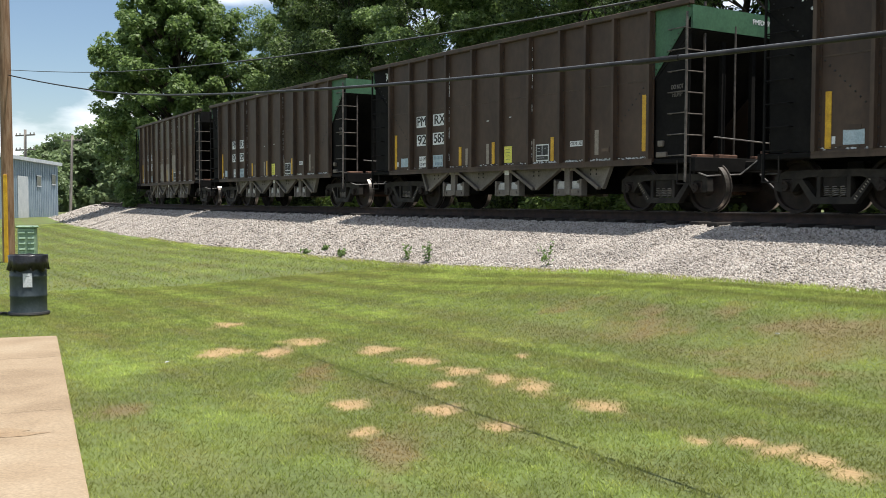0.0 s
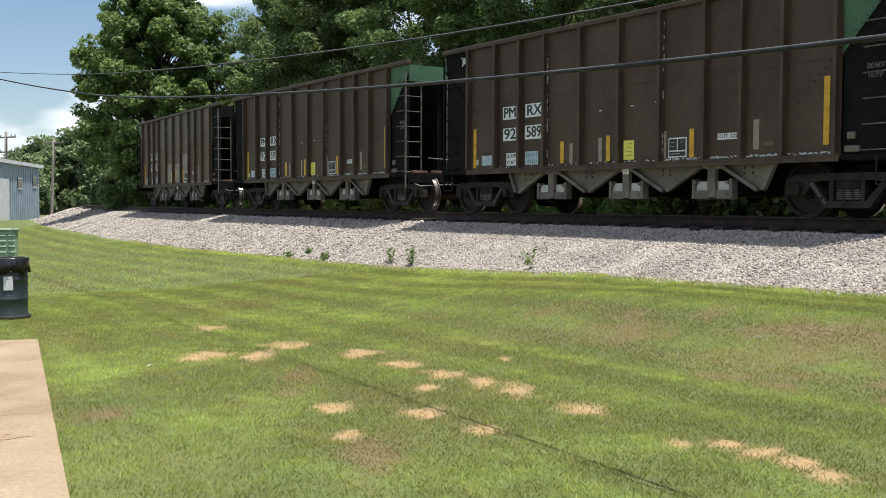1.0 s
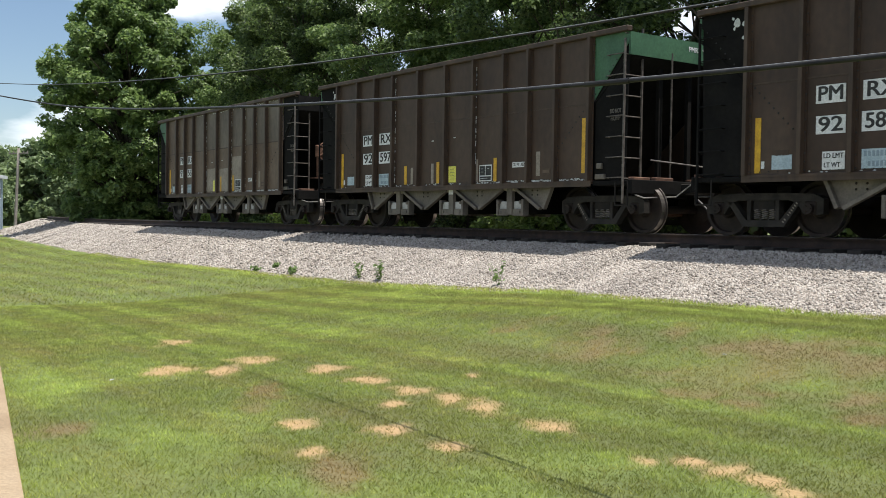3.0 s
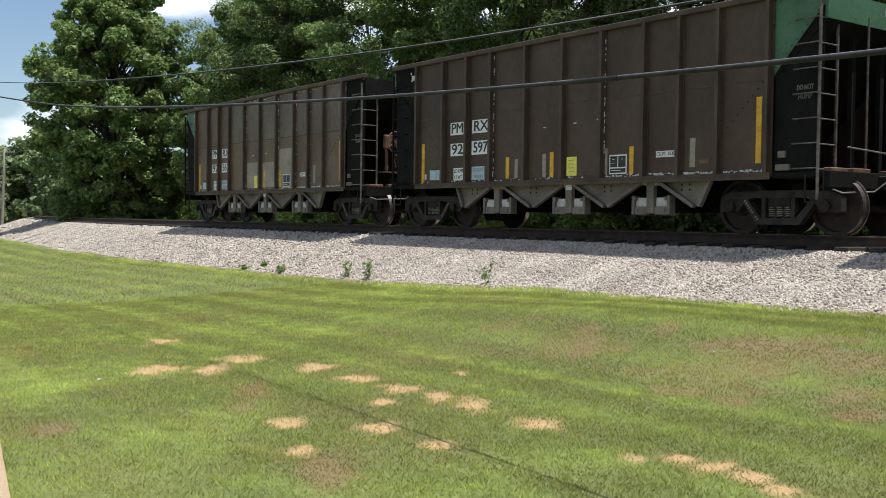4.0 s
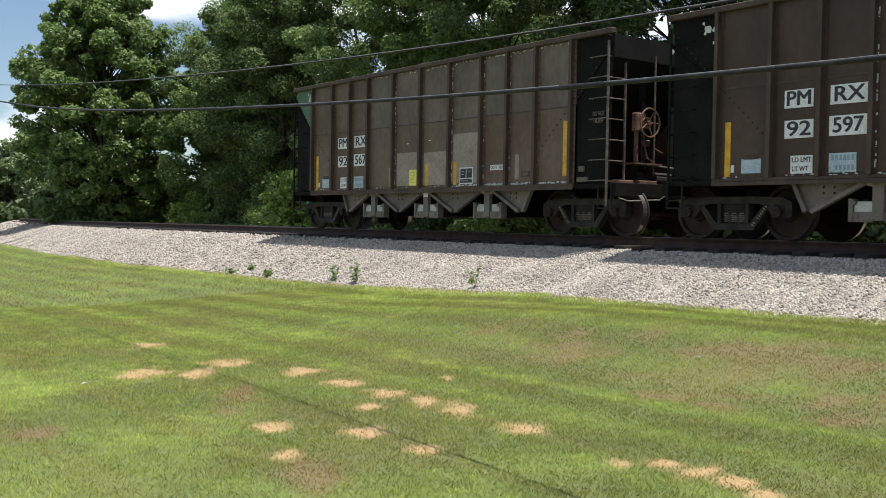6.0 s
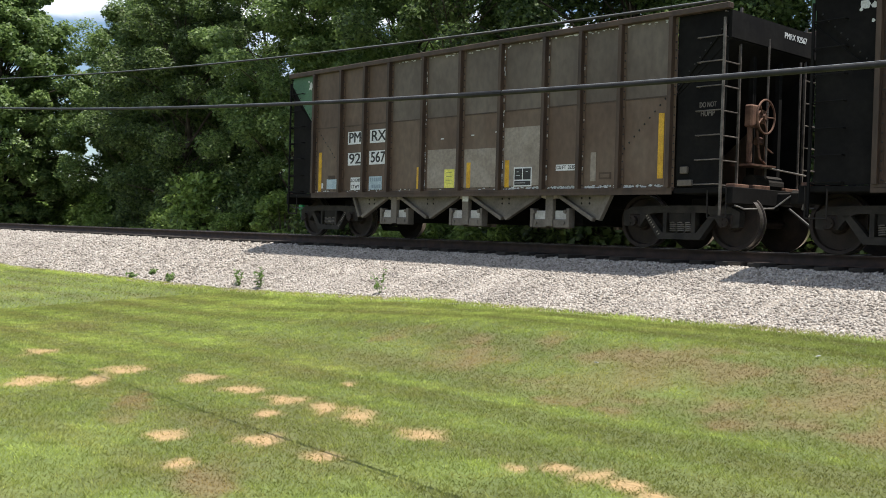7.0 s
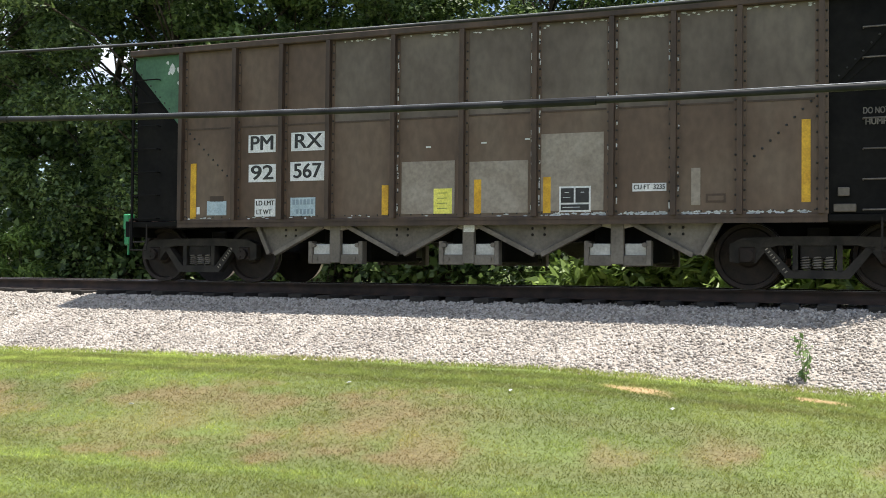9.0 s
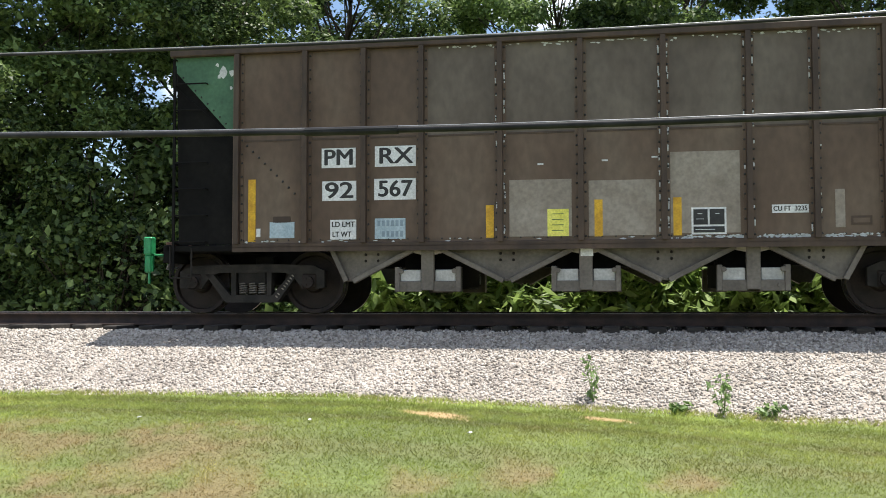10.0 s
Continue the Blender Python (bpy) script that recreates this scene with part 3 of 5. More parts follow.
def stones(count, s0, s1, size, seed, d0=1.2, d1=None):
    """Crushed stone: lumps of eight faces, each of its own shape, strewn on the bed."""
    g = np.random.default_rng(seed)
    s = g.uniform(s0, s1, count)
    d = d0 + (toe_d(s) + 0.12 - d0) * g.uniform(0, 1, count) if d1 is None else g.uniform(d0, d1, count)
    x, y = on_track(s, d)
    z = np.maximum(bed_z(s, d), ground_z(s, d) - 0.01)
    c = np.stack([x, y, z + size * 0.12 * g.uniform(-1, 1.6, count)], 1)
    base = np.array([(1, 0, 0), (-1, 0, 0), (0, 1, 0), (0, -1, 0), (0, 0, 1), (0, 0, -1)], float)
    q = g.normal(size=(count, 4))
    q /= np.linalg.norm(q, axis=1, keepdims=True)
    w, a, b, e = q.T
    R = np.stack([np.stack([1 - 2 * (b * b + e * e), 2 * (a * b - e * w), 2 * (a * e + b * w)], 1),
                  np.stack([2 * (a * b + e * w), 1 - 2 * (a * a + e * e), 2 * (b * e - a * w)], 1),
                  np.stack([2 * (a * e - b * w), 2 * (b * e + a * w), 1 - 2 * (a * a + b * b)], 1)], 1)
    shape = base[None] * g.uniform(0.55, 1.2, (count, 6, 1)) + g.normal(0, 0.16, (count, 6, 3))
    v = np.einsum("nij,nkj->nki", R, shape) * (size * 0.5 * g.uniform(0.6, 1.35, (count, 1, 1))) + c[:, None]
    tri = np.array([(0, 2, 4), (2, 1, 4), (1, 3, 4), (3, 0, 4), (2, 0, 5), (1, 2, 5), (3, 1, 5), (0, 3, 5)])
    f = (np.arange(count)[:, None, None] * 6 + tri[None]).reshape(-1, 3)
    ob = bulk("crushed_stone", v.reshape(-1, 3), f, M_STONE)
    tagged(ob, "loose pale grey crushed limestone on the track bed", "gravel", kind="stuff")


stones(88000, -14, 13, 0.048, 3, 1.2)
stones(30000, -48, -14, 0.072, 4)
stones(6000, -110, -48, 0.13, 5)
stones(7000, -14, 13, 0.055, 6, -1.2, 1.28)

track = tagged(new("railway_track"), "single railway track with rusty rails on timber ties", "railway track", kind="structure")
RAILS = [(-0.075, -0.18), (0.075, -0.18), (0.075, -0.165), (0.012, -0.145), (0.012, -0.045), (0.036, -0.03), (0.036, -0.004)]


def rail(side):
    ss = np.concatenate([np.arange(-150, -40, 2.0), np.arange(-40, 60, 1.0)])
    prof = RAILS + [(-a, b) for a, b in reversed(RAILS[3:])] + [(-0.075, -0.165)]
    cols = []
    for a, b in prof:
        x, y = on_track(ss, side * 0.7525 + a + 0 * ss)
        cols.append(np.stack([x, y, rail_z(ss) + b], 1))
    v = np.stack(cols, 1)
    n, m = v.shape[:2]
    i, j = np.arange(n - 1)[:, None] * m, np.arange(m)[None]
    k = (np.arange(m)[None] + 1) % m
    f = np.stack([(i + j).ravel(), (i + k).ravel(), (i + m + k).ravel(), (i + m + j).ravel()], 1)
    ob = bulk("rail", v.reshape(-1, 3), f, M_RAIL, track)
    top = []
    for a in (-0.03, 0.03):
        x, y = on_track(ss, side * 0.7525 + a + 0 * ss)
        top.append(np.stack([x, y, rail_z(ss) + 0.0], 1))
    v2 = np.stack(top + [t - (0, 0, 0.003) for t in reversed(top)], 1).reshape(-1, 3)
    j, k = np.arange(4)[None], (np.arange(4)[None] + 1) % 4
    i = np.arange(n - 1)[:, None] * 4
    f2 = np.stack([(i + j).ravel(), (i + k).ravel(), (i + 4 + k).ravel(), (i + 4 + j).ravel()], 1)
    bulk("railhead", v2, f2, M_RAILTOP, ob, "bright worn running surface")


rail(1)
rail(-1)


def ties():
    g = random.Random(4)
    bm = bmesh.new()
    box(bm, -0.115, 0.115, -1.3, 1.3, -0.345, -0.172, 0.012)
    first = part("tie", bm, M_TIE, track)
    s, k = -78.0, 0
    while s < 36:
        ob = first if k == 0 else new("tie", first.data)
        ob.parent = track
        x, y = on_track(s, g.uniform(-0.02, 0.16))
        ob.matrix_basis = pose(float(x), float(y), float(rail_z(s)) + g.uniform(-0.008, 0.008), 0, 0, math.degrees(heading(s)) + g.uniform(-1.5, 1.5))
        s += 0.535 + g.uniform(-0.03, 0.03)
        k += 1


# ---- hopper cars ----
# car space: x forward, lawn side at -y, z from the rail's top
POSTS = [-4.91, -3.89, -3.03, -2.20, -1.10, 0.0, 1.10, 2.20, 3.04, 3.90, 4.91]
SILL, TOP, HALF, END = 0.96, 3.85, 1.46, 5.95


def rivets(bm, pts, r=0.014):
    """Low round rivet heads on the side's face, at x, y, z."""
    for x, y, z in pts:
        bmesh.ops.create_cone(bm, cap_ends=True, segments=6, radius1=r, radius2=r * 0.55, depth=0.014,
                              matrix=Matrix.Translation((x, y - 0.006, z)) @ Matrix.Rotation(radians(90), 4, "X"))


def decal(name, parent, x0, x1, z0, z1, material, y=-HALF - 0.004, label=""):
    bm = bmesh.new()
    box(bm, x0, x1, y - 0.003, y + 0.003, z0, z1)
    return part(name, bm, material, parent, label)


def side_text(text, size, x, z, parent, material=None, width=None, y=-HALF - 0.0085):
    return lettering("lettering", text, size, Matrix.Translation((x, y, z)) @ Matrix.Rotation(radians(90), 4, "X"), material or M_INK, parent, width)


def wheelset(parent, x):
    bm = bmesh.new()
    for s in (-1, 1):
        m = Matrix.Translation((0, s * 0.75, 0)) @ Matrix.Rotation(radians(-90 * s), 4, "X")
        b2 = bmesh.new()
        lathe(b2, [(0.09, -0.11), (0.13, -0.09), (0.30, -0.02), (0.40, -0.035), (0.485, -0.055), (0.485, -0.03), (0.46, -0.015), (0.455, 0.085),
                   (0.40, 0.08), (0.385, 0.02), (0.16, 0.045), (0.13, 0.1), (0.09, 0.1)], 36, m)
        tmp = bpy.data.meshes.new("wheel")
        b2.to_mesh(tmp)
        b2.free()
        bm.from_mesh(tmp)
        bpy.data.meshes.remove(tmp)
    rod(bm, (0, -0.98, 0), (0, 0.98, 0), 0.075, 12)
    ob = part("wheelset", bm, M_WHEEL, parent, "brown steel wheels on one axle", smooth=False)
    ob.data.materials.append(M_TREAD)
    for p in ob.data.polygons:
        rr = math.hypot(p.center.x, p.center.z)
        if rr > 0.44 and abs(p.normal.y) < 0.5:
            p.material_index = 1
    ob.location = (x, 0, 0.457)
    return ob


def truck(car, x):
    bm = boxes((-0.22, 0.22, -1.05, 1.05, 0.42, 0.70), (-0.15, 0.15, -0.5, 0.5, 0.70, 0.86), bev=0.02)
    ob = part("truck", bm, M_IRON, car, "dirty cast iron four-wheel truck")
    ob.location = (x, 0, 0)
    for s in (-1, 1):
        b = bmesh.new()
        y0, y1 = s * 0.93, s * 1.08
        # top member, pedestals, lower V with a flat foot
        prism(b, [(-1.12, 0.62), (-1.12, 0.38), (-1.02, 0.36), (-0.78, 0.36), (-0.70, 0.47), (-0.62, 0.56), (-0.50, 0.60), (0.50, 0.60), (0.62, 0.56),
                  (0.70, 0.47), (0.78, 0.36), (1.02, 0.36), (1.12, 0.38), (1.12, 0.62), (0.95, 0.70), (0.45, 0.72), (-0.45, 0.72), (-0.95, 0.70)], y0, y1)
        b3 = bmesh.new()
        prism(b3, [(-0.72, 0.58), (-0.60, 0.58), (-0.33, 0.27), (0.33, 0.27), (0.60, 0.58), (0.72, 0.58), (0.40, 0.16), (-0.40, 0.16)], y0, y1)
        for q in (-0.31, 0.24):
            box(b3, q, q + 0.07, y0, y1, 0.25, 0.62)
        tmp = bpy.data.meshes.new("side_frame")
        b3.to_mesh(tmp)
        b3.free()
        b.from_mesh(tmp)
        bpy.data.meshes.remove(tmp)
        frame_ob = part("side_frame", b, M_FRAME, ob)
        if s < 0:
            lean = -1 if x > 0 else 1
            for k in range(9):
                if k != 6:
                    bm = bmesh.new()
                    box(bm, -0.009, 0.009, y1 - 0.003, y1 + 0.002, -0.02, 0.02, 0, Matrix.Translation((lean * (0.64 - 0.031 * k), 0, 0.55 - 0.038 * k)) @ Matrix.Rotation(radians(-51 * lean), 4, "Y"))
                    part("frame_mark", bm, M_PATCH, frame_ob)
        for q in (-0.15, 0.0, 0.15):
            coil = [(q + 0.058 * math.cos(k * 0.7854), s * 1.0 + 0.058 * math.sin(k * 0.7854), 0.28 + 0.0042 * k) for k in range(42)]
            part("spring", tube(coil, 0.013, 5), M_SPRING, ob, "coil spring", smooth=True)
        for q in (-0.889, 0.889):
            b = bmesh.new()
            box(b, q - 0.11, q + 0.11, s * 0.96, s * 1.1, 0.36, 0.58, 0.02)
            rod(b, (q, s * 1.06, 0.457), (q, s * 1.17, 0.457), 0.085, 12)
            for a in range(3):
                t = a * 2.094
                rod(b, (q + 0.05 * math.cos(t), s * 1.16, 0.457 + 0.05 * math.sin(t)), (q + 0.05 * math.cos(t), s * 1.185, 0.457 + 0.05 * math.sin(t)), 0.016, 6)
            part("journal_box", b, M_WHEEL, ob, "roller bearing end cap")
    bm = boxes((-0.55, -0.40, -0.7, 0.7, 0.33, 0.45), (0.40, 0.55, -0.7, 0.7, 0.33, 0.45), bev=0.02)
    part("brake_beam", bm, M_RUST, ob)
    return ob, [wheelset(ob, -0.889), wheelset(ob, 0.889)]


def hopper_car(number, finish):
    """An open-top hopper with ten outside-posted panels a side, four bays and three gates, ladders and end platforms."""
    car = tagged(new("hopper_car"), finish["label"], "hopper car", "hopper cars of the train")
    # body shell: both side sheets with the lower course set proud
    skin = M_BROWN2 if finish["dark"] else M_BROWN
    for a, b in zip(POSTS[:-1], POSTS[1:]):
        part("side_panel", boxes((a, b, -HALF, -HALF + 0.02, 2.50, TOP - 0.06)), M_BROWN2 if finish["dark"] else M_BROWN if a < -2.5 else M_BROWNUP, car, "upper panel of weathered brown steel")
        part("side_panel", boxes((a, b, -HALF, -HALF + 0.028, SILL + 0.02, 2.497)), skin, car, "lower panel of weathered brown steel")
    part("side_sheet", boxes((-4.91, 4.91, HALF - 0.02, HALF, SILL + 0.02, TOP - 0.06)), skin, car)
    for s in (-1, 1):
        bm = bmesh.new()
        box(bm, -END, END, s * (HALF - 0.06), s * (HALF + 0.085), TOP - 0.10, TOP, 0.012)
        part("top_chord", bm, M_SEAM, car)
        bm = bmesh.new()
        box(bm, -4.98, 4.98, s * (HALF - 0.12), s * (HALF + 0.05), SILL - 0.02, SILL + 0.045, 0.006)
        box(bm, -4.98, 4.98, s * (HALF + 0.03), s * (HALF + 0.05), SILL - 0.075, SILL + 0.0)
        part("side_sill", bm, M_SEAM, car)
    for i, x in enumerate(POSTS):
        for s in (-1, 1):
            bm = bmesh.new()
            y = s * HALF
            wide = 0.082
            prism(bm, [(x - wide, SILL + 0.04), (x - wide, TOP - 0.1), (x + wide, TOP - 0.1), (x + wide, SILL + 0.04)], y + s * 0.002, y + s * 0.012)
            part("post_flange", bm, skin, car)
            bm = bmesh.new()
            prism(bm, [(x - 0.037, SILL + 0.04), (x - 0.034, TOP - 0.1), (x + 0.034, TOP - 0.1), (x + 0.037, SILL + 0.04)], y + s * 0.012, y + s * 0.105)
            part("post", bm, M_SEAM, car)
    for s in (-1,):
        bm = bmesh.new()
        for x in POSTS:
            g = random.Random(int(x * 100))
            for sx in (-0.058, 0.058):
                z = SILL + 0.1
                while z < TOP - 0.14:
                    rivets(bm, [(x + sx, -HALF - 0.012, z)], 0.017)
                    z += g.choice((0.13, 0.13, 0.2))
        for a, b in zip(POSTS[:-1], POSTS[1:]):
            for k in range(6):
                rivets(bm, [(a + (b - a) * (k + 0.5) / 6, -HALF - 0.002, SILL + 0.09)], 0.012)
        for k in range(9):
            rivets(bm, [(-4.78 + 0.09 * k, -HALF - 0.002, 2.42 - 0.088 * k), (4.78 - 0.10 * k, -HALF - 0.002, 2.45 - 0.098 * k)], 0.019)
        tagged(part("riveting", bm, M_INK, car, "dark rivet heads"), kind="stuff")
        # horizontal joint between the courses
        for a, b in zip(POSTS[:-1], POSTS[1:]):
            bm = bmesh.new()
            box(bm, a + 0.08, b - 0.08, -HALF - 0.008, -HALF - 0.001, 2.475, 2.50)
            part("course_joint", bm, M_SEAM, car)
    # chipped paint along the sill and posts
    g = random.Random(number)
    bm = bmesh.new()
    for k in range(170):
        a = g.choice(range(6, 10) if g.random() < 0.7 else range(10))
        x = g.uniform(POSTS[a] + 0.09, POSTS[a + 1] - 0.09)
        w, h = g.uniform(0.01, 0.05), g.uniform(0.008, 0.022)
        z = g.uniform(SILL + 0.05, SILL + 0.085)
        prism(bm, [(x - w, z), (x, z + h), (x + w, z + h * 0.3), (x + w * 0.4, z - h * 0.7)], -HALF - 0.004, -HALF - 0.001)
    if finish["chips"]:
        for k in range(110):
            x, w, h = g.uniform(-2.0, 4.9), g.uniform(0.01, 0.045), g.uniform(0.006, 0.016)
            z = TOP - 0.115 - abs(g.gauss(0, 0.018))
            prism(bm, [(x - w, z), (x, z + h), (x + w, z + h * 0.3), (x + w * 0.4, z - h)], -HALF - 0.004, -HALF - 0.001)
    for k in range(90):
        p = g.choice((4, 6, 6, 7, 8)) if finish["chips"] else g.choice((3, 6))
        x = POSTS[p] + g.choice((-0.058, 0.058)) + g.uniform(-0.008, 0.008)
        z, h = g.uniform(1.1, 3.7), g.uniform(0.01, 0.05)
        prism(bm, [(x - 0.008, z - h), (x - 0.01, z + h), (x + 0.01, z + h * 0.8), (x + 0.007, z - h * 0.9)], -HALF - 0.016, -HALF - 0.012)
    tagged(part("chipped_paint", bm, M_CHIP, car, "pale chipped paint spots"), kind="stuff")
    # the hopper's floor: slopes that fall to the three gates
    # closed solid, unseen from outside, added to stop sun falling through the car
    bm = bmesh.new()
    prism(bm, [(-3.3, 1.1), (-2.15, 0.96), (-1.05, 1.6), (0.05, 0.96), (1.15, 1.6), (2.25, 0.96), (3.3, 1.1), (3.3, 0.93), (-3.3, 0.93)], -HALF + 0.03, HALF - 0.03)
    part("floor_sheet", bm, M_BLACK, car, "sloping floor of the hopper, closed against the sun")
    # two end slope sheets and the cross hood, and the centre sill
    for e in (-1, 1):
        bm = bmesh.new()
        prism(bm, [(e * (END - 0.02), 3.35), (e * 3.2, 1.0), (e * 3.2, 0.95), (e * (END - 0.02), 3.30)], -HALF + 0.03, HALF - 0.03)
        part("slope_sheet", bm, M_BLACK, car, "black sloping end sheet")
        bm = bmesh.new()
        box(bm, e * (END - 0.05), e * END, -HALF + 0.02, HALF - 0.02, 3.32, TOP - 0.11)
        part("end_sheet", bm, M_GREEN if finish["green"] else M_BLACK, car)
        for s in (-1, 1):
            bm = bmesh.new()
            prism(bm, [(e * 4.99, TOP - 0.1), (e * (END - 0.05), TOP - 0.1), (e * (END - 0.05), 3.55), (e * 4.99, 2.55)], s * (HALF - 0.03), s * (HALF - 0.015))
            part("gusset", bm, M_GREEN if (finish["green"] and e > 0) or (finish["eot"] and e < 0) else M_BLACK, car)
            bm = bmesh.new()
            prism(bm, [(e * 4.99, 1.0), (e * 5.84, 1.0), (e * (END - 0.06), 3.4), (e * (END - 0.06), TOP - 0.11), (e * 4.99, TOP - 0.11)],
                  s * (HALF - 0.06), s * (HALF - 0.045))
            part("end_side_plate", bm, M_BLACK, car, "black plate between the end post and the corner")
            bm = bmesh.new()
            for k in range(9):
                rivets(bm, [(e * (5.02 + 0.095 * k), s * (HALF - 0.015) if s < 0 else HALF - 0.01, 2.66 + 0.1 * k)], 0.016)
            tagged(part("riveting", bm, M_INK, car), kind="stuff")
        if e > 0:
            for k, word in enumerate(("DO NOT", "HUMP")):
                side_text(word, 0.11, 5.55, 2.3 - 0.14 * k, car, M_RUNG, 0.30 - 0.05 * k, -HALF + 0.0435)
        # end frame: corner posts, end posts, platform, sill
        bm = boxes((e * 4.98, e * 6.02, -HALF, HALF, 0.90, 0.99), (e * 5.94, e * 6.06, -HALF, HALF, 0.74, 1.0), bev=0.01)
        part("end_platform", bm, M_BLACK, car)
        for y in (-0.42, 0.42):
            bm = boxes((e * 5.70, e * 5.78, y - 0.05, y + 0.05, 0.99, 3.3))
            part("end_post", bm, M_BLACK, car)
        for y0, y1, z1 in ((-1.4, -0.95, 1.05), (-0.80, -0.3, 1.06), (0.2, 0.7, 1.05), (0.9, 1.4, 1.04)):
            part("end_sill_bracket", boxes((e * 5.90, e * 6.05, y0, y1, 0.93, z1), bev=0.012), M_RUST, car, "rusty bracket on the end sill")
        for s in (-1, 1):
            # ladder on the end face and grab rungs on the side
            bm = bmesh.new()
            box(bm, e * 5.86, e * 5.895, s * 1.50, s * 1.535, 0.55, 3.62)
            box(bm, e * 5.86, e * 5.895, s * 1.035, s * 1.07, 1.0, 3.84)
            part("ladder_rail", bm, M_RUNG if e > 0 else M_BLACK, car, "worn steel ladder stile")
            for k in range(8):
                bm = bmesh.new()
                z = 1.02 + 0.385 * k
                rod(bm, (e * 5.88, s * 1.05, z), (e * 5.88, s * 1.52, z), 0.012, 6)
                part("rung", bm, M_RUNG if e > 0 else M_BLACK, car)
                if k < 7:
                    bm = rods([(e * 5.40, s * 1.42, z + 0.02), (e * 5.40, s * 1.52, z + 0.02), (e * 5.86, s * 1.52, z + 0.02)], 0.011, 6)
                    part("grab_iron", bm, M_RUNG if e > 0 else M_BLACK, car)
            bm = rods([(e * 5.95, s * 1.46, 0.98), (e * 5.95, s * 1.46, 0.52), (e * 5.62, s * 1.46, 0.52), (e * 5.62, s * 1.46, 0.95)], 0.014, 6)
            part("stirrup_step", bm, M_IRON, car)
        bm = rods([(e * 5.95, -0.30, 1.0), (e * 5.95, -0.30, 3.45)], 0.02, 8)
        part("hand_post", bm, M_RUNG, car)
        bm = rods([(e * 5.97, 0.72, 1.0), (e * 5.97, 0.72, 3.2)], 0.02, 8)
        part("hand_post", bm, M_RUNG, car)
        bm = rods([(e * 6.0, -0.9, 1.38), (e * 6.0, 0.95, 1.30)], 0.014, 6)
        part("handrail", bm, M_GALV, car)
        # coupler with knuckle, uncoupling lever, air hose
        bm = bmesh.new()
        box(bm, e * 5.6, e * 6.36, -0.09, 0.09, 0.76, 0.96, 0.02)
        box(bm, e * 6.30, e * 6.60, -0.17, 0.10, 0.73, 1.0, 0.05)
        box(bm, e * 6.52, e * 6.66, 0.0, 0.16, 0.75, 0.98, 0.04)
        part("coupler", bm, M_IRON, car, "dirty knuckle coupler")
        bm = rods([(e * 6.03, -1.35, 0.72), (e * 6.12, -1.2, 0.66), (e * 6.12, -0.3, 0.70), (e * 6.4, -0.1, 0.98)], 0.013, 6)
        part("uncoupling_lever", bm, M_GALV, car)
        bm = rods([(e * 6.02, 0.35, 0.72), (e * 6.2, 0.36, 0.58), (e * 6.42, 0.34, 0.42), (e * 6.58, 0.2, 0.40)], 0.026, 8)
        part("air_hose", bm, M_INK, car)
    bm = boxes((-5.9, 5.9, -0.28, 0.28, 0.68, 0.98), bev=0.01)
    part("centre_sill", bm, M_BLACK, car)
    # brake gear at the forward end
    if finish["brake"]:
        bm = bmesh.new()
        hub = Vector((6.10, -0.60, 2.15))
        ring = [hub + Vector((0, 0.27 * math.cos(k * 0.2618), 0.27 * math.sin(k * 0.2618))) for k in range(24)]
        for k in range(24):
            rod(bm, ring[k], ring[(k + 1) % 24], 0.017, 6)
        for k in range(5):
            rod(bm, hub - Vector((0.05, 0, 0)), ring[(k * 24) // 5], 0.013, 6)
        rod(bm, hub - Vector((0.12, 0, 0)), hub, 0.045, 10)
        part("brake_wheel", bm, M_RUST, car, "rusty hand brake wheel")
        bm = boxes((5.86, 6.0, -0.86, -0.62, 1.98, 2.34), (5.88, 5.97, -0.82, -0.74, 1.4, 2.0), (5.85, 5.98, -0.56, -0.42, 1.72, 1.84), bev=0.025)
        rod(bm, (5.9, -0.6, 2.15), (6.06, -0.6, 2.15), 0.11, 12)
        part("brake_housing", bm, M_RUST, car, "rusty hand brake gear box")
        bm = rods([(5.95, -0.6, 1.95), (5.95, -0.5, 1.5), (5.95, -0.3, 1.42), (5.9, -0.25, 1.7), (5.9, 0.0, 1.62)], 0.018, 6)
        part("brake_chain", bm, M_RUST, car)
        bm = boxes((5.7, 6.08, -0.95, -0.2, 1.36, 1.39))
        part("brake_step", bm, M_RUST, car)
        bm = rods([(5.85, -0.6, 1.1), (5.85, 0.25, 1.1)], 0.14, 14)
        part("air_reservoir", bm, M_IRON, car)
    bm = boxes((5.05, 5.32, -1.47, -1.30, 1.02, 1.12), (5.1, 5.24, -1.48, -1.42, 1.22, 1.33), bev=0.01)
    part("retainer_box", bm, M_PRIMER, car)
    # bays: grey plates with flanged edges; gates between
    for sgn, pts in ((1, [(-3.55, 0.945), (-2.36, 0.945), (-2.36, 0.90), (-3.22, 0.46), (-3.32, 0.46)]), (1, [(-1.95, 0.945), (-0.12, 0.945), (-0.12, 0.90), (-0.98, 0.46), (-1.08, 0.46), (-1.95, 0.90)]),
                     (1, [(0.18, 0.945), (2.02, 0.945), (2.02, 0.90), (1.16, 0.46), (1.06, 0.46), (0.18, 0.90)]), (1, [(2.46, 0.945), (3.66, 0.945), (3.40, 0.46), (3.28, 0.46), (2.46, 0.90)])):
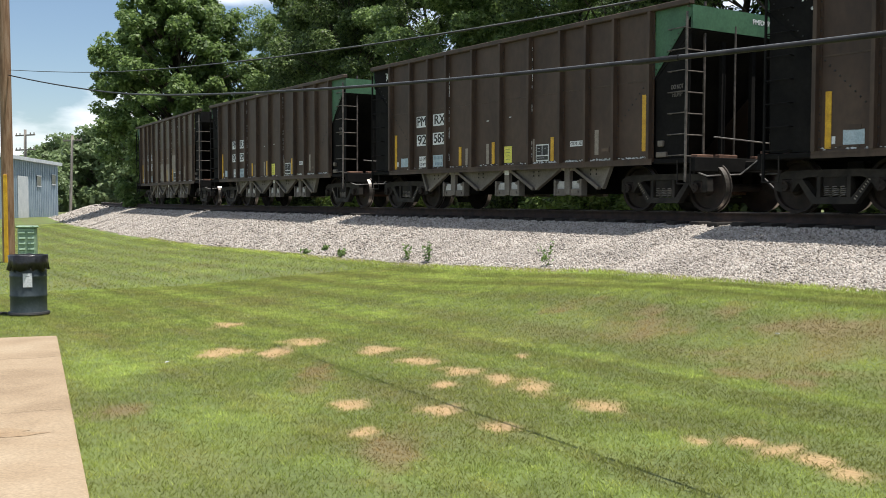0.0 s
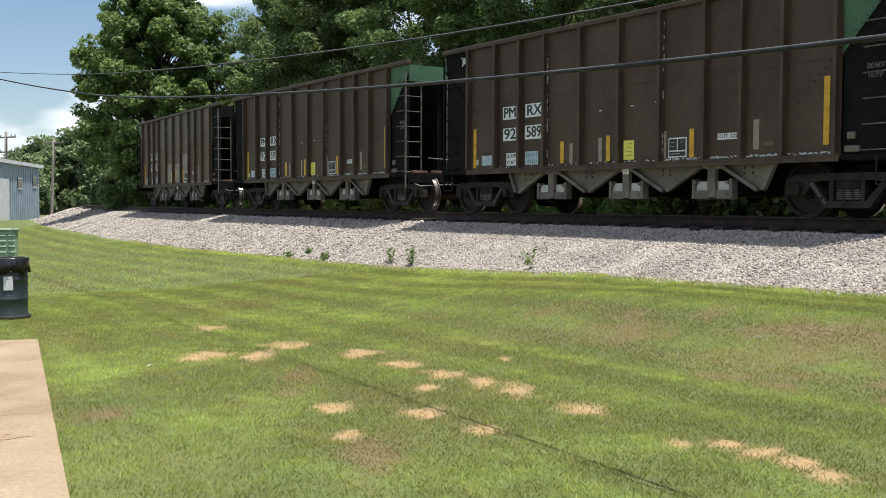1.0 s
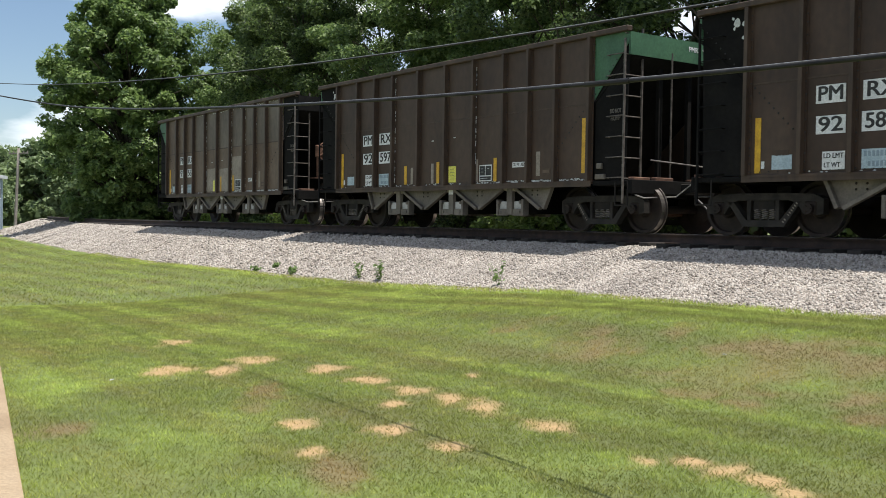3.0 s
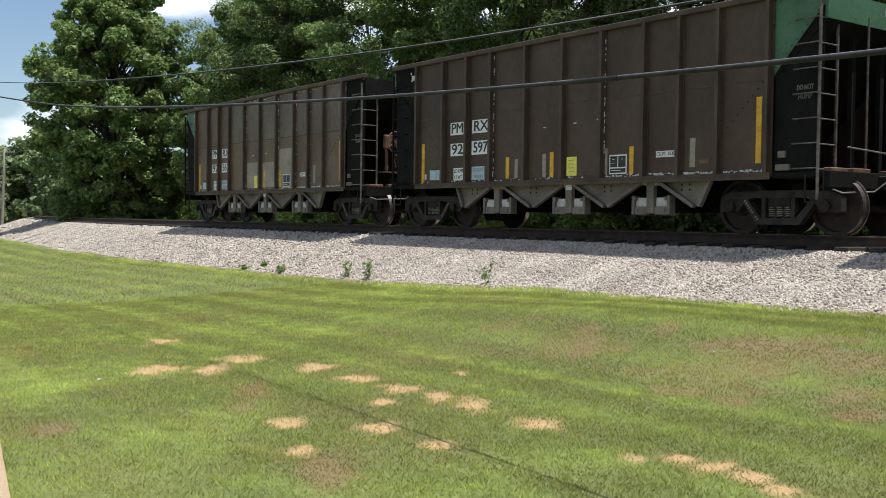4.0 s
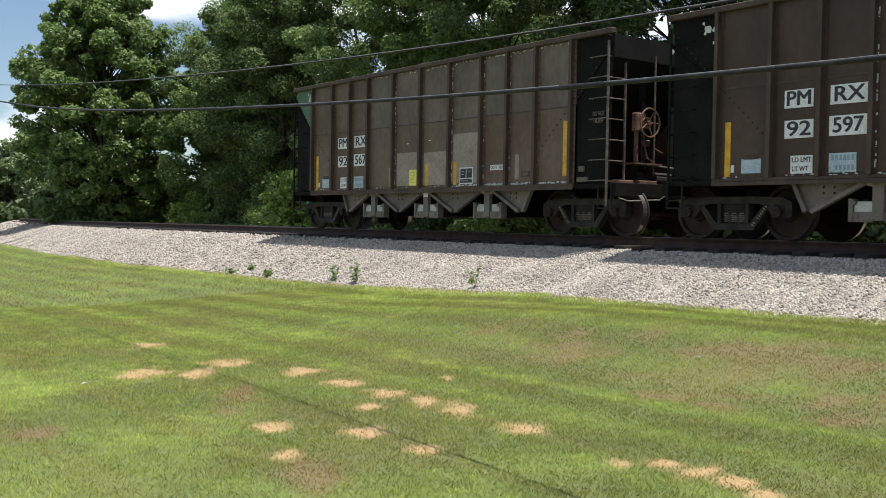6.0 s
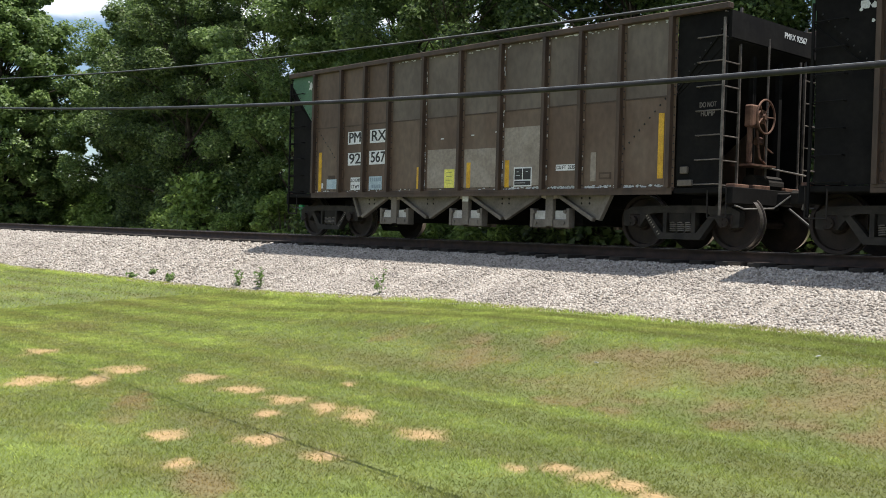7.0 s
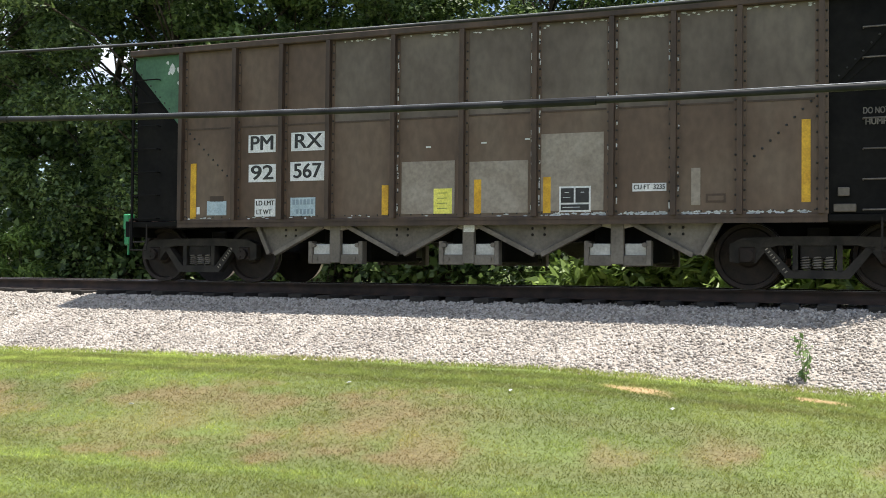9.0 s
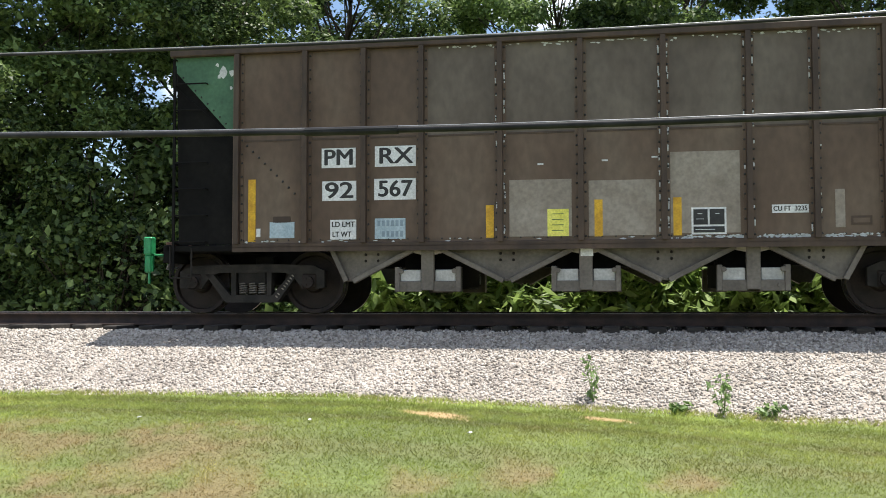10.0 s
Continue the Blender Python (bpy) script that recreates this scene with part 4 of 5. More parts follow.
        for s in (-1, 1):
            bm = bmesh.new()
            prism(bm, pts, s * 1.30, s * 1.28)
            n = len(pts)
            for i in range(n):
                (xa, za), (xb, zb) = pts[i], pts[(i + 1) % n]
                if abs(xa - xb) > 0.2 and abs(za - zb) > 0.2:
                    L = math.hypot(xb - xa, zb - za)
                    m = Matrix.Translation(((xa + xb) / 2, s * 1.335, (za + zb) / 2)) @ Matrix.Rotation(-math.atan2(zb - za, xb - xa), 4, "Y")
                    box(bm, -L / 2, L / 2, -0.05, 0.05, -0.035, 0.035, 0.006, m)
            bay = part("hopper_bay", bm, M_PRIMER, car, "grey primed hopper bay plate")
            if s < 0:
                cx = sum(p[0] for p in pts) / len(pts)
                for qx, qz in ((-0.09, 0.84), (0.09, 0.84), (-0.09, 0.75), (0.09, 0.75)):
                    bm = bmesh.new()
                    rivets(bm, [(cx + qx, -1.302, qz)], 0.022)
                    part("bolt", bm, M_IRON, bay)
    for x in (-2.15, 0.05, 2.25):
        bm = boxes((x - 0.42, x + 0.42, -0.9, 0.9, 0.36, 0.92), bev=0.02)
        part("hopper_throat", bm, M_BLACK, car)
        for s in (-1, 1):
            bm = boxes((x - 0.09, x + 0.09, s * 1.26, s * 1.36, 0.33, 0.92), bev=0.008)
            part("gate_channel", bm, M_PRIMER, car)
            bm = bmesh.new()
            prism(bm, [(x - 0.30, 0.94), (x + 0.30, 0.94), (x + 0.22, 0.86), (x + 0.09, 0.83), (x - 0.09, 0.83), (x - 0.22, 0.86)], s * 1.24, s * 1.345)
            part("channel_bracket", bm, M_PATCH, car)
            for q in (-1, 1):
                bm = boxes((x + q * 0.10, x + q * 0.40, s * 1.20, s * 1.30, 0.44, 0.62), bev=0.01)
                part("gate", bm, M_GATE, car, "white discharge gate box")
                bm = boxes((x + q * 0.08, x + q * 0.46, s * 1.28, s * 1.33, 0.31, 0.46), (x + q * 0.40, x + q * 0.47, s * 1.18, s * 1.35, 0.31, 0.66), bev=0.008)
                rod(bm, (x + q * 0.38, s * 1.2, 0.6), (x + q * 0.38, s * 1.37, 0.6), 0.035, 8)
                rod(bm, (x + q * 0.33, s * 1.2, 0.39), (x + q * 0.33, s * 1.35, 0.39), 0.03, 8)
                part("gate_frame", bm, M_PRIMER, car)
    # markings
    for x0, x1, z0, z1, txt, sz in ((-3.66, -3.16, 2.07, 2.35, "PM", 0.30), (-2.88, -2.29, 2.07, 2.36, "RX", 0.30),
                                    (-3.65, -3.15, 1.60, 1.88, "92", 0.30), (-2.89, -2.29, 1.60, 1.90, str(number), 0.30)):
        decal("number_panel", car, x0, x1, z0, z1, M_WHITE, label="white panel with black stencilled marks")
        side_text(txt, sz, (x0 + x1) / 2, (z0 + z1) / 2 - 0.003, car, width=(x1 - x0) * 0.80)
    decal("number_panel", car, -3.53, -3.15, 1.05, 1.33, M_WHITE)
    side_text("LD LMT", 0.10, -3.34, 1.26, car, width=0.33)
    side_text("LT WT", 0.10, -3.36, 1.12, car, width=0.27)
    decal("weight_panel", car, -2.88, -2.44, 1.05, 1.34, M_BLUEW, label="pale blue weight panel")
    for k in range(6):
        for z in (1.27, 1.12):
            if k or z > 1.2:
                decal("weight_mark", car, -2.84 + 0.065 * k, -2.80 + 0.065 * k, z - 0.04, z + 0.04, M_SHED, -HALF - 0.008)
    for x, z0, z1 in finish["yellow"]:
        decal("reflector_stripe", car, x - 0.055, x + 0.055, z0, z1, M_YELLOW, label="yellow reflective stripe")
    decal("grey_patch", car, -4.43, -4.06, 1.08, 1.31, M_BLUEW, label="pale repaint patch")
    decal("grey_patch", car, -4.63, -4.57, 1.10, 1.22, M_WHITE)
    decal("placard_holder", car, -4.38, -4.12, 1.30, 1.39, M_SEAM)
    px, dx = finish["placard"], finish["data"]
    decal("placard", car, px, px + 0.29, 1.06, 1.43, M_LEMON, label="yellow notice placard")
    for k in range(4):
        decal("placard_mark", car, px + 0.06, px + 0.22, 1.36 - 0.075 * k, 1.368 - 0.075 * k, M_GREEN, -HALF - 0.008)
    decal("data_panel", car, dx, dx + 0.45, 1.06, 1.42, M_WHITE, label="black data panel with white border")
    for x0, x1, z0, z1 in ((0.025, 0.21, 1.19, 1.395), (0.235, 0.425, 1.19, 1.395), (0.025, 0.425, 1.085, 1.165)):
        decal("data_field", car, dx + x0, dx + x1, z0, z1, M_INK, -HALF - 0.009)
    for x0, x1, z0, z1 in ((0.08, 0.14, 1.33, 1.338), (0.31, 0.36, 1.33, 1.338), (0.06, 0.16, 1.262, 1.268), (0.05, 0.30, 1.122, 1.130)):
        decal("data_mark", car, dx + x0, dx + x1, z0, z1, M_WHITE, -HALF - 0.0135)
    decal("capacity_panel", car, 2.48, 2.94, 1.33, 1.44, M_WHITE, label="white capacity panel")
    side_text("CU FT  3235", 0.085, 2.71, 1.385, car, width=0.42)
    decal("reflector_stripe", car, 3.27, 3.39, 1.13, 1.63, M_PATCH, label="faded grey stripe")
    decal("card_holder", car, 3.46, 3.72, 1.16, 1.28, M_SEAM)
    decal("card_holder", car, 3.49, 3.69, 1.19, 1.25, M_BROWN, -HALF - 0.008)
    for x, z0, z1 in finish["stripes"]:
        decal("reflector_stripe", car, x - 0.05, x + 0.05, z0, z1, M_PATCH, label="faded grey stripe")
    for x0, x1, z0, z1 in finish["patches"]:
        decal("repaint_patch", car, x0, x1, z0, z1, M_PATCH, -HALF - 0.002, "grey repainted patch")
    for x, z in ((-0.55, 2.04), (0.32, 2.07), (0.98, 2.10)):
        decal("scuff", car, x - 0.04, x + 0.04, z, z + 0.022, M_CHIP)
    decal("notice", car, -0.02, 0.15, 0.79, 0.90, M_WHITE, -1.365)
    # flaked white paint on the rear gusset
    bm = bmesh.new()
    for cx, cz, r in ((-5.16, 3.52, 0.085), (-5.03, 3.50, 0.05), (-5.25, 3.62, 0.03), (-5.04, 3.28, 0.03), (-5.22, 3.45, 0.03)):
        ring = [(cx + r * g.uniform(0.55, 1.1) * math.cos(k * 0.7854), cz + r * g.uniform(0.6, 1.3) * math.sin(k * 0.7854)) for k in range(8)]
        prism(bm, ring, -HALF + 0.010, -HALF + 0.014)
    tagged(part("flaked_paint", bm, M_CHIP, car), kind="stuff")
    # the car's mark on the forward end sheet
    lettering("lettering", "PMRX 92" + str(number), 0.13, Matrix.Translation((END + 0.005, 0.55, 3.58)) @ Matrix.Rotation(radians(90), 4, "Z") @ Matrix.Rotation(radians(90), 4, "X"),
              M_CHIP, car, 0.75)
    if finish["eot"]:
        bm = boxes((-6.80, -6.66, -0.62, -0.46, 0.90, 1.18), (-6.79, -6.67, -0.60, -0.48, 0.62, 0.90), bev=0.02)
        rod(bm, (-6.73, -0.54, 0.45), (-6.73, -0.54, 0.65), 0.02, 8)
        rod(bm, (-6.66, -0.54, 0.9), (-6.4, -0.1, 0.88), 0.02, 6)
        part("rear_marker", bm, M_EOT, car, "green end-of-train marker")
    # the dark cars are a little shorter ahead of their middle
    if finish["dark"]:
        for ob in car.children_recursive:
            if ob.type == "MESH" and not ob.name.startswith("coupler"):
                co = np.empty(len(ob.data.vertices) * 3, np.float32)
                ob.data.vertices.foreach_get("co", co)
                co[0::3] = np.where(co[0::3] > 0, co[0::3] * 0.955, co[0::3])
                ob.data.vertices.foreach_set("co", co)
    sets = []
    for x in (-4.85, 4.63 if finish["dark"] else 4.85):
        sets += truck(car, x)[1]
    return car, sets


BASE = dict(green=True, brake=False, eot=False, chips=False, dark=True, patches=[], placard=0.10, data=1.30,
            stripes=[(-1.40, 1.05, 1.45), (-0.55, 1.05, 1.52), (1.19, 1.05, 1.55)],
            yellow=[(-4.70, 1.03, 1.93), (-1.68, 1.05, 1.5), (-0.33, 1.05, 1.55), (1.87, 1.05, 1.56), (4.72, 1.15, 2.22)])
CARS = [
    # gap ahead of the last car's rear post, number, finish
    (0.0, 567, dict(BASE, label="brown hopper car with grey repaint patches, last of the train", green=False, brake=True, eot=True, chips=True, dark=False, placard=-0.46, data=1.45,
                    stripes=[], yellow=[(-4.70, 1.03, 1.93), (-1.25, 1.05, 1.5), (0.23, 1.05, 1.55), (1.27, 1.05, 1.56), (4.72, 1.15, 2.22)],
                    patches=[(-0.98, -0.13, 1.06, 1.84), (0.10, 0.99, 1.06, 1.81), (1.18, 2.08, 1.08, 2.17)])),
    (13.18, 597, dict(BASE, label="dark brown weathered hopper car with yellow stripes")),
    (26.38, 589, dict(BASE, label="dark brown hopper car with a green end")),
    (39.58, 580, dict(BASE, label="dark brown hopper car coupled ahead of the others")),
]
MADE = [(gap, *hopper_car(number, finish)) for gap, number, finish in CARS]
# rear post of the last car, metres along the track, second by second
REAR = [(0, -43.57), (0.5, -41.33), (1, -39.18), (1.5, -37.01), (2, -34.95), (2.5, -32.83), (4, -26.35), (4.5, -24.24), (5, -22.05), (6.5, -15.24), (7, -13.10),
        (7.5, -10.87), (8, -8.48), (8.5, -6.20), (9, -3.91), (9.5, -1.74), (10, 0.70)]


def motions():
    """The train rolls along the track; its wheels turn as it goes."""
    ts = [i * 0.15 for i in range(67)] + [10.0]
    at, where = np.array(REAR).T
    k = np.polyfit(at, where, 4)
    gone = np.polyval(k, ts) + 0.6 * np.interp(ts, at, where - np.polyval(k, at))
    for gap, car, sets in MADE:
        rows = []
        for t, s in zip(ts, gone):
            a, b = s + gap + 0.06, s + gap + 9.76
            (xa, ya), (xb, yb) = on_track(a), on_track(b)
            za, zb = float(rail_z(a)), float(rail_z(b))
            tilt = -math.degrees(math.atan2(zb - za, 9.7))
            rows.append((t, pose(float(xa + xb) / 2, float(ya + yb) / 2, (za + zb) / 2, 0, tilt, math.degrees(math.atan2(yb - ya, xb - xa)))))
        walk(car, rows)
        for w in sets:
            x = w.location.x
            walk(w, [(t, pose(x, 0, 0.457, 0, math.degrees((s - gone[0]) / 0.457), 0)) for t, s in zip(ts, gone)])


# ---- pole, cables, drum, pedestal, slab ----
def pole_at(s, d, height, r, material, name="utility_pole", label="", turn=0.0, arms=0):
    m = place(s, d, turn=turn)
    ob = tagged(new(name), label, "utility pole")
    ob.matrix_world = m
    bm = bmesh.new()
    lathe(bm, [(r * 1.02, -0.3), (r, 0.0), (r * 0.96, height * 0.3), (r * 0.86, height * 0.7), (r * 0.76, height)], 20)
    part("shaft", bm, material, ob, smooth=True)
    for k in range(arms):
        z = height - 0.5 - 1.3 * k
        bm = boxes((-0.06, 0.06, -1.3, 1.3, z - 0.06, z + 0.06), bev=0.01)
        part("crossarm", bm, M_GREYPOLE, ob)
        for y in (-1.2, -0.7, 0.7, 1.2):
            bm = rods([(0, y, z + 0.06), (0, y, z + 0.22)], 0.05, 8)
            part("insulator", bm, M_GREYPOLE, ob)
    return ob


wood = pole_at(-22.0, 9.75, 9.5, 0.155, M_POLE, label="brown treated wooden utility pole with a yellow guard")
bm = bmesh.new()
box(bm, -0.05, 0.05, -0.20, -0.14, 0.0, 2.3, 0.012)
guard = part("cable_guard", bm, M_YELLOW, wood, "yellow plastic cable guard")
guard.rotation_euler = (0, 0, radians(62))
wood.matrix_world = pose(-11.40, 26.3, 0.0, 0, 0, -58)
far_pole = pole_at(38.0, 9.75, 9.5, 0.155, M_POLE, label="brown treated wooden utility pole farther along the cables")
far_pole.matrix_world = pose(19.6, -26.0, 0.15)


def cable(curve, r, label, lash):
    """A cable from pole to pole: its height grows with the distance from its lowest stretch."""
    y = np.linspace(26.2, -26.0, 90)
    x = 4.707 - 0.5657 * y - 0.03 * np.clip(y - 20, 0, None) ** 2
    z = np.polyval(curve, np.clip(y, 1.4, None)) + 0.0025 * np.clip(1.4 - y, 0, None) ** 2
    pts = [(float(a), float(b), float(c)) for a, b, c in zip(x, y, z)]
    ob = tagged(new("overhead_cable"), label, "cable")
    part("sheath", tube(pts, r, 10), M_CABLE, ob, smooth=True)
    part("strand", tube([(a, b, c + r + 0.002) for a, b, c in pts], 0.0026, 6), M_STRAND, ob, "bright galvanised support strand")
    for i in (lash or ()):
        a, b = Vector(pts[i]), Vector(pts[i + 1])
        part("splice", rods([tuple(a), tuple(a.lerp(b, 0.6))], r + 0.005, 10), M_CABLE, ob)
    return ob


cable((9e-06, -0.000442, 0.009991, -0.017796, 2.187), 0.0128, "thick black telephone cable lashed to a strand", (34, 39, 58))
cable((5e-06, -0.000316, 0.008895, -0.012027, 2.543), 0.0058, "thinner black overhead cable", None)


def at_xy(ob, x, y, z, turn=0.0):
    ob.matrix_world = pose(x, y, z, 0, 0, turn)
    return ob


def drum():
    ob = tagged(new("trash_drum"), "dark steel trash drum with a black bag liner on the lawn", "trash can")
    bm = bmesh.new()
    lathe(bm, [(0.275, 0.0), (0.292, 0.012), (0.292, 0.03), (0.283, 0.045), (0.283, 0.27), (0.295, 0.285), (0.283, 0.30), (0.283, 0.56),
               (0.295, 0.575), (0.283, 0.59), (0.283, 0.84), (0.296, 0.85), (0.296, 0.865), (0.27, 0.865), (0.265, 0.83), (0.262, 0.08)], 40)
    part("shell", bm, M_DRUM, ob, smooth=True)
    bm = bmesh.new()
    n = 40
    rings = []
    g = random.Random(3)
    for z, r, w in ((0.70, 0.292, 0.012), (0.66, 0.312, 0.03), (0.78, 0.305, 0.012), (0.875, 0.306, 0.008), (0.885, 0.29, 0.006), (0.80, 0.25, 0.02)):
        rings.append([bm.verts.new(((r + g.uniform(-w, w)) * math.cos(6.2832 * i / n), (r + g.uniform(-w, w)) * math.sin(6.2832 * i / n), z + g.uniform(-w, w) * 0.8)) for i in range(n)])
    for a, b in zip(rings[:-1], rings[1:]):
        for i in range(n):
            bm.faces.new((a[i], a[(i + 1) % n], b[(i + 1) % n], b[i]))
    part("bag_liner", bm, M_BAG, ob, "shiny black plastic liner folded over the rim", smooth=True)
    bm = bmesh.new()
    box(bm, -0.07, 0.07, -0.292, -0.286, 0.42, 0.62)
    n1 = part("notice", bm, M_WHITE, ob, "white paper notice")
    n1.rotation_euler = (0, 0, radians(20))
    bm = bmesh.new()
    lathe(bm, [(0.32, 0.0), (0.33, 0.02), (0.32, 0.045), (0.29, 0.05), (0.28, 0.02)], 36)
    part("base_ring", bm, M_INK, ob)
    return ob


can = at_xy(drum(), -5.70, 13.72, 0.0, 0)
can.scale = (0.84, 0.84, 0.93)
bm = rods([(-6.9, 13.7, 0.10), (-6.4, 13.6, 0.14), (-6.0, 13.55, 0.03)], 0.02, 8)
bm2 = rods([(-7.0, 13.55, 0.03), (-6.4, 13.5, 0.05), (-5.95, 13.6, 0.03)], 0.02, 8)
hose = tagged(new("ground_pipe"), "dark pipe ends lying beside the drum", "pipe")
part("pipe", bm, M_INK, hose)
part("pipe", bm2, M_INK, hose)


def pedestal():
    ob = tagged(new("telephone_pedestal"), "pale green louvred telephone pedestal on the grass", "utility box")
    bm = bmesh.new()
    box(bm, -0.20, 0.20, -0.18, 0.18, 0.0, 0.95, 0.03)
    part("cabinet", bm, M_PED, ob)
    bm = bmesh.new()
    box(bm, -0.24, 0.24, -0.22, 0.22, 0.94, 1.0, 0.03)
    part("cap", bm, M_PED, ob)
    for k in range(6):
        for x in (-0.10, 0.10):
            bm = bmesh.new()
            box(bm, x - 0.075, x + 0.075, -0.035, 0.0, 0.0, 0.06, 0.008, Matrix.Translation((0, -0.18, 0.15 + 0.13 * k)) @ Matrix.Rotation(radians(-25), 4, "X"))
            part("louvre", bm, M_PED, ob)
    return ob


at_xy(pedestal(), -9.95, 24.0, 0.02, 14)


def slab():
    """A cast concrete pad with a worn edge, its long edge along the lawn."""
    ob = tagged(new("concrete_slab"), "tan broom-finished concrete pad edging the lawn", "concrete slab", kind="structure")
    a, b = Vector((-4.23, 10.89)), Vector((-1.73, 4.79))
    along = (b - a).normalized()
    out = Vector((-0.953, -0.303)).normalized()
    cuts = [0.0, 8.7]
    for u0, u1 in zip(cuts[:-1], cuts[1:]):
        bm = bmesh.new()
        p = [a + along * (u0 + 0.006), a + along * (u1 - 0.006)]
        pts = [p[0], p[1], p[1] + out * 6, p[0] + out * 6]
        lo = [bm.verts.new((q.x, q.y, -0.25)) for q in pts]
        hi = [bm.verts.new((q.x, q.y, 0.075)) for q in pts]
        bm.faces.new(hi)
        for i in range(4):
            bm.faces.new((lo[i], lo[(i + 1) % 4], hi[(i + 1) % 4], hi[i]))
        bmesh.ops.recalc_face_normals(bm, faces=bm.faces[:])
        bmesh.ops.bevel(bm, geom=[e for e in bm.edges if all(v.co.z > 0 for v in e.verts)], offset=0.012, segments=2, affect="EDGES")
        bay = part("bay", bm, M_CONC, ob)
    # hairline cracks and an iron stain
    g = random.Random(8)
    for u in (1.65, 4.3):
        bm, pts = bmesh.new(), []
        for k in range(15):
            q = a + along * (u + g.uniform(-0.03, 0.03) + 0.02 * k) + out * (0.05 + 0.2 * k)
            pts.append((q.x, q.y, 0.0752))
        part("crack", tube(pts, 0.0013, 4), M_CRACK, bay, "hairline crack")
    q = a + along * 4.95 + out * 0.55
    bm = bmesh.new()
    ring = [bm.verts.new((q.x + 0.42 * math.cos(k * 0.314) * g.uniform(0.6, 1.1), q.y + 0.16 * math.sin(k * 0.314) * g.uniform(0.6, 1.1), 0.0775)) for k in range(20)]
    bm.faces.new(ring)
    part("stain", bm, M_STAIN, bay, "faint iron stain")


slab()


# ---- trees ----
def leaf_cloud(centres, radii, per, size, seed, long=1.0, droop=0.3, simple=False):
    """Leaves strewn through clumps: folded at the midrib, or three-pointed where they stay far off."""
    g = np.random.default_rng(seed)
    n = len(centres) * per
    c = np.repeat(np.asarray(centres), per, 0)
    r = np.repeat(np.asarray(radii), per, 0)
    v = g.normal(size=(n, 3))
    v /= np.linalg.norm(v, axis=1, keepdims=True)
    p = c + v * (r * g.uniform(0.25, 1.0, n) ** 0.6)[:, None] * (1, 1, 0.72)
    nrm = v * 0.5 + g.normal(size=(n, 3)) * 0.6 + (0, 0, 0.85)
    nrm /= np.linalg.norm(nrm, axis=1, keepdims=True)
    t = np.cross(nrm, g.normal(size=(n, 3)))
    t /= np.linalg.norm(t, axis=1, keepdims=True)
    t[:, 2] -= droop
    b = np.cross(nrm, t)
    sz = (size * g.uniform(0.6, 1.35, n))[:, None]
    if simple:
        q = np.stack([p - t * sz * 0.7, p + t * sz * 0.5 + b * sz * 0.5, p + t * sz * 0.35 - b * sz * 0.5], 1)
        i = np.arange(n) * 3
        return q.reshape(-1, 3), np.stack([i, i + 1, i + 2], 1)
    q = np.stack([p - t * sz * 0.6 * long, p + b * sz * 0.42 - nrm * sz * 0.12, p + t * sz * 0.6 * long, p - b * sz * 0.42 - nrm * sz * 0.12], 1)
    i = np.arange(n) * 4
    return q.reshape(-1, 3), np.stack([i, i + 1, i + 2, i + 3], 1)


def tree(name, height, spread, crown_low, seed, clumps, per, leaf, material, label, trunk_r=0.22, category="tree", clump_r=(0.5, 1.0), lean=0.0):
    """A trunk that tapers, limbs that fork, and leaves in uneven clumps round the limb ends."""
    g = random.Random(seed)
    ob = tagged(new(name), label, category)
    bm = bmesh.new()
    pts = [Vector((0, 0, -0.4))]
    for k in range(1, 7):
        pts.append(Vector((g.uniform(-0.12, 0.12) * k + lean * k, g.uniform(-0.12, 0.12) * k, height * 0.8 * k / 6)))
    for k in range(6):
        rod(bm, pts[k], pts[k + 1], trunk_r * (1 - k / 7), 10, trunk_r * (1 - (k + 1) / 7))
    ends = []
    for k in range(clumps):
        h = crown_low + (1 - crown_low) * ((k + g.random()) / clumps) ** 0.9
        a = g.uniform(0, 6.283)
        full = math.sin(math.pi * min(1, max(0.06, (h - crown_low) / (1 - crown_low) * 0.82 + 0.14))) ** 0.7
        rr = spread * full * g.uniform(0.35, 1.05)
        z = height * h
        tip = Vector((lean * 5 * h + rr * math.cos(a), rr * math.sin(a), z + g.uniform(-0.4, 0.4)))
        ends.append(tip)
        if k % 2 == 0:
            base_h = max(0.12, h - 0.16 - 0.1 * g.random())
            i = min(5.99, base_h / 0.8 * 6)
            base = pts[int(i)].lerp(pts[int(i) + 1], i - int(i))
            mid = base.lerp(tip, 0.5) + Vector((0, 0, 0.12 * rr))
            r0 = trunk_r * 0.32 * (1 - 0.6 * h)
            rod(bm, base, mid, r0, 6, r0 * 0.65)
            rod(bm, mid, tip, r0 * 0.65, 6, 0.012)
    part("trunk", bm, M_BARK, ob, smooth=True)
    rad = [g.uniform(*clump_r) for _ in ends]
    v, f = leaf_cloud([tuple(e) for e in ends], rad, per, leaf, seed, simple=True)
    bulk("crown", v, f, material, ob)
    return ob


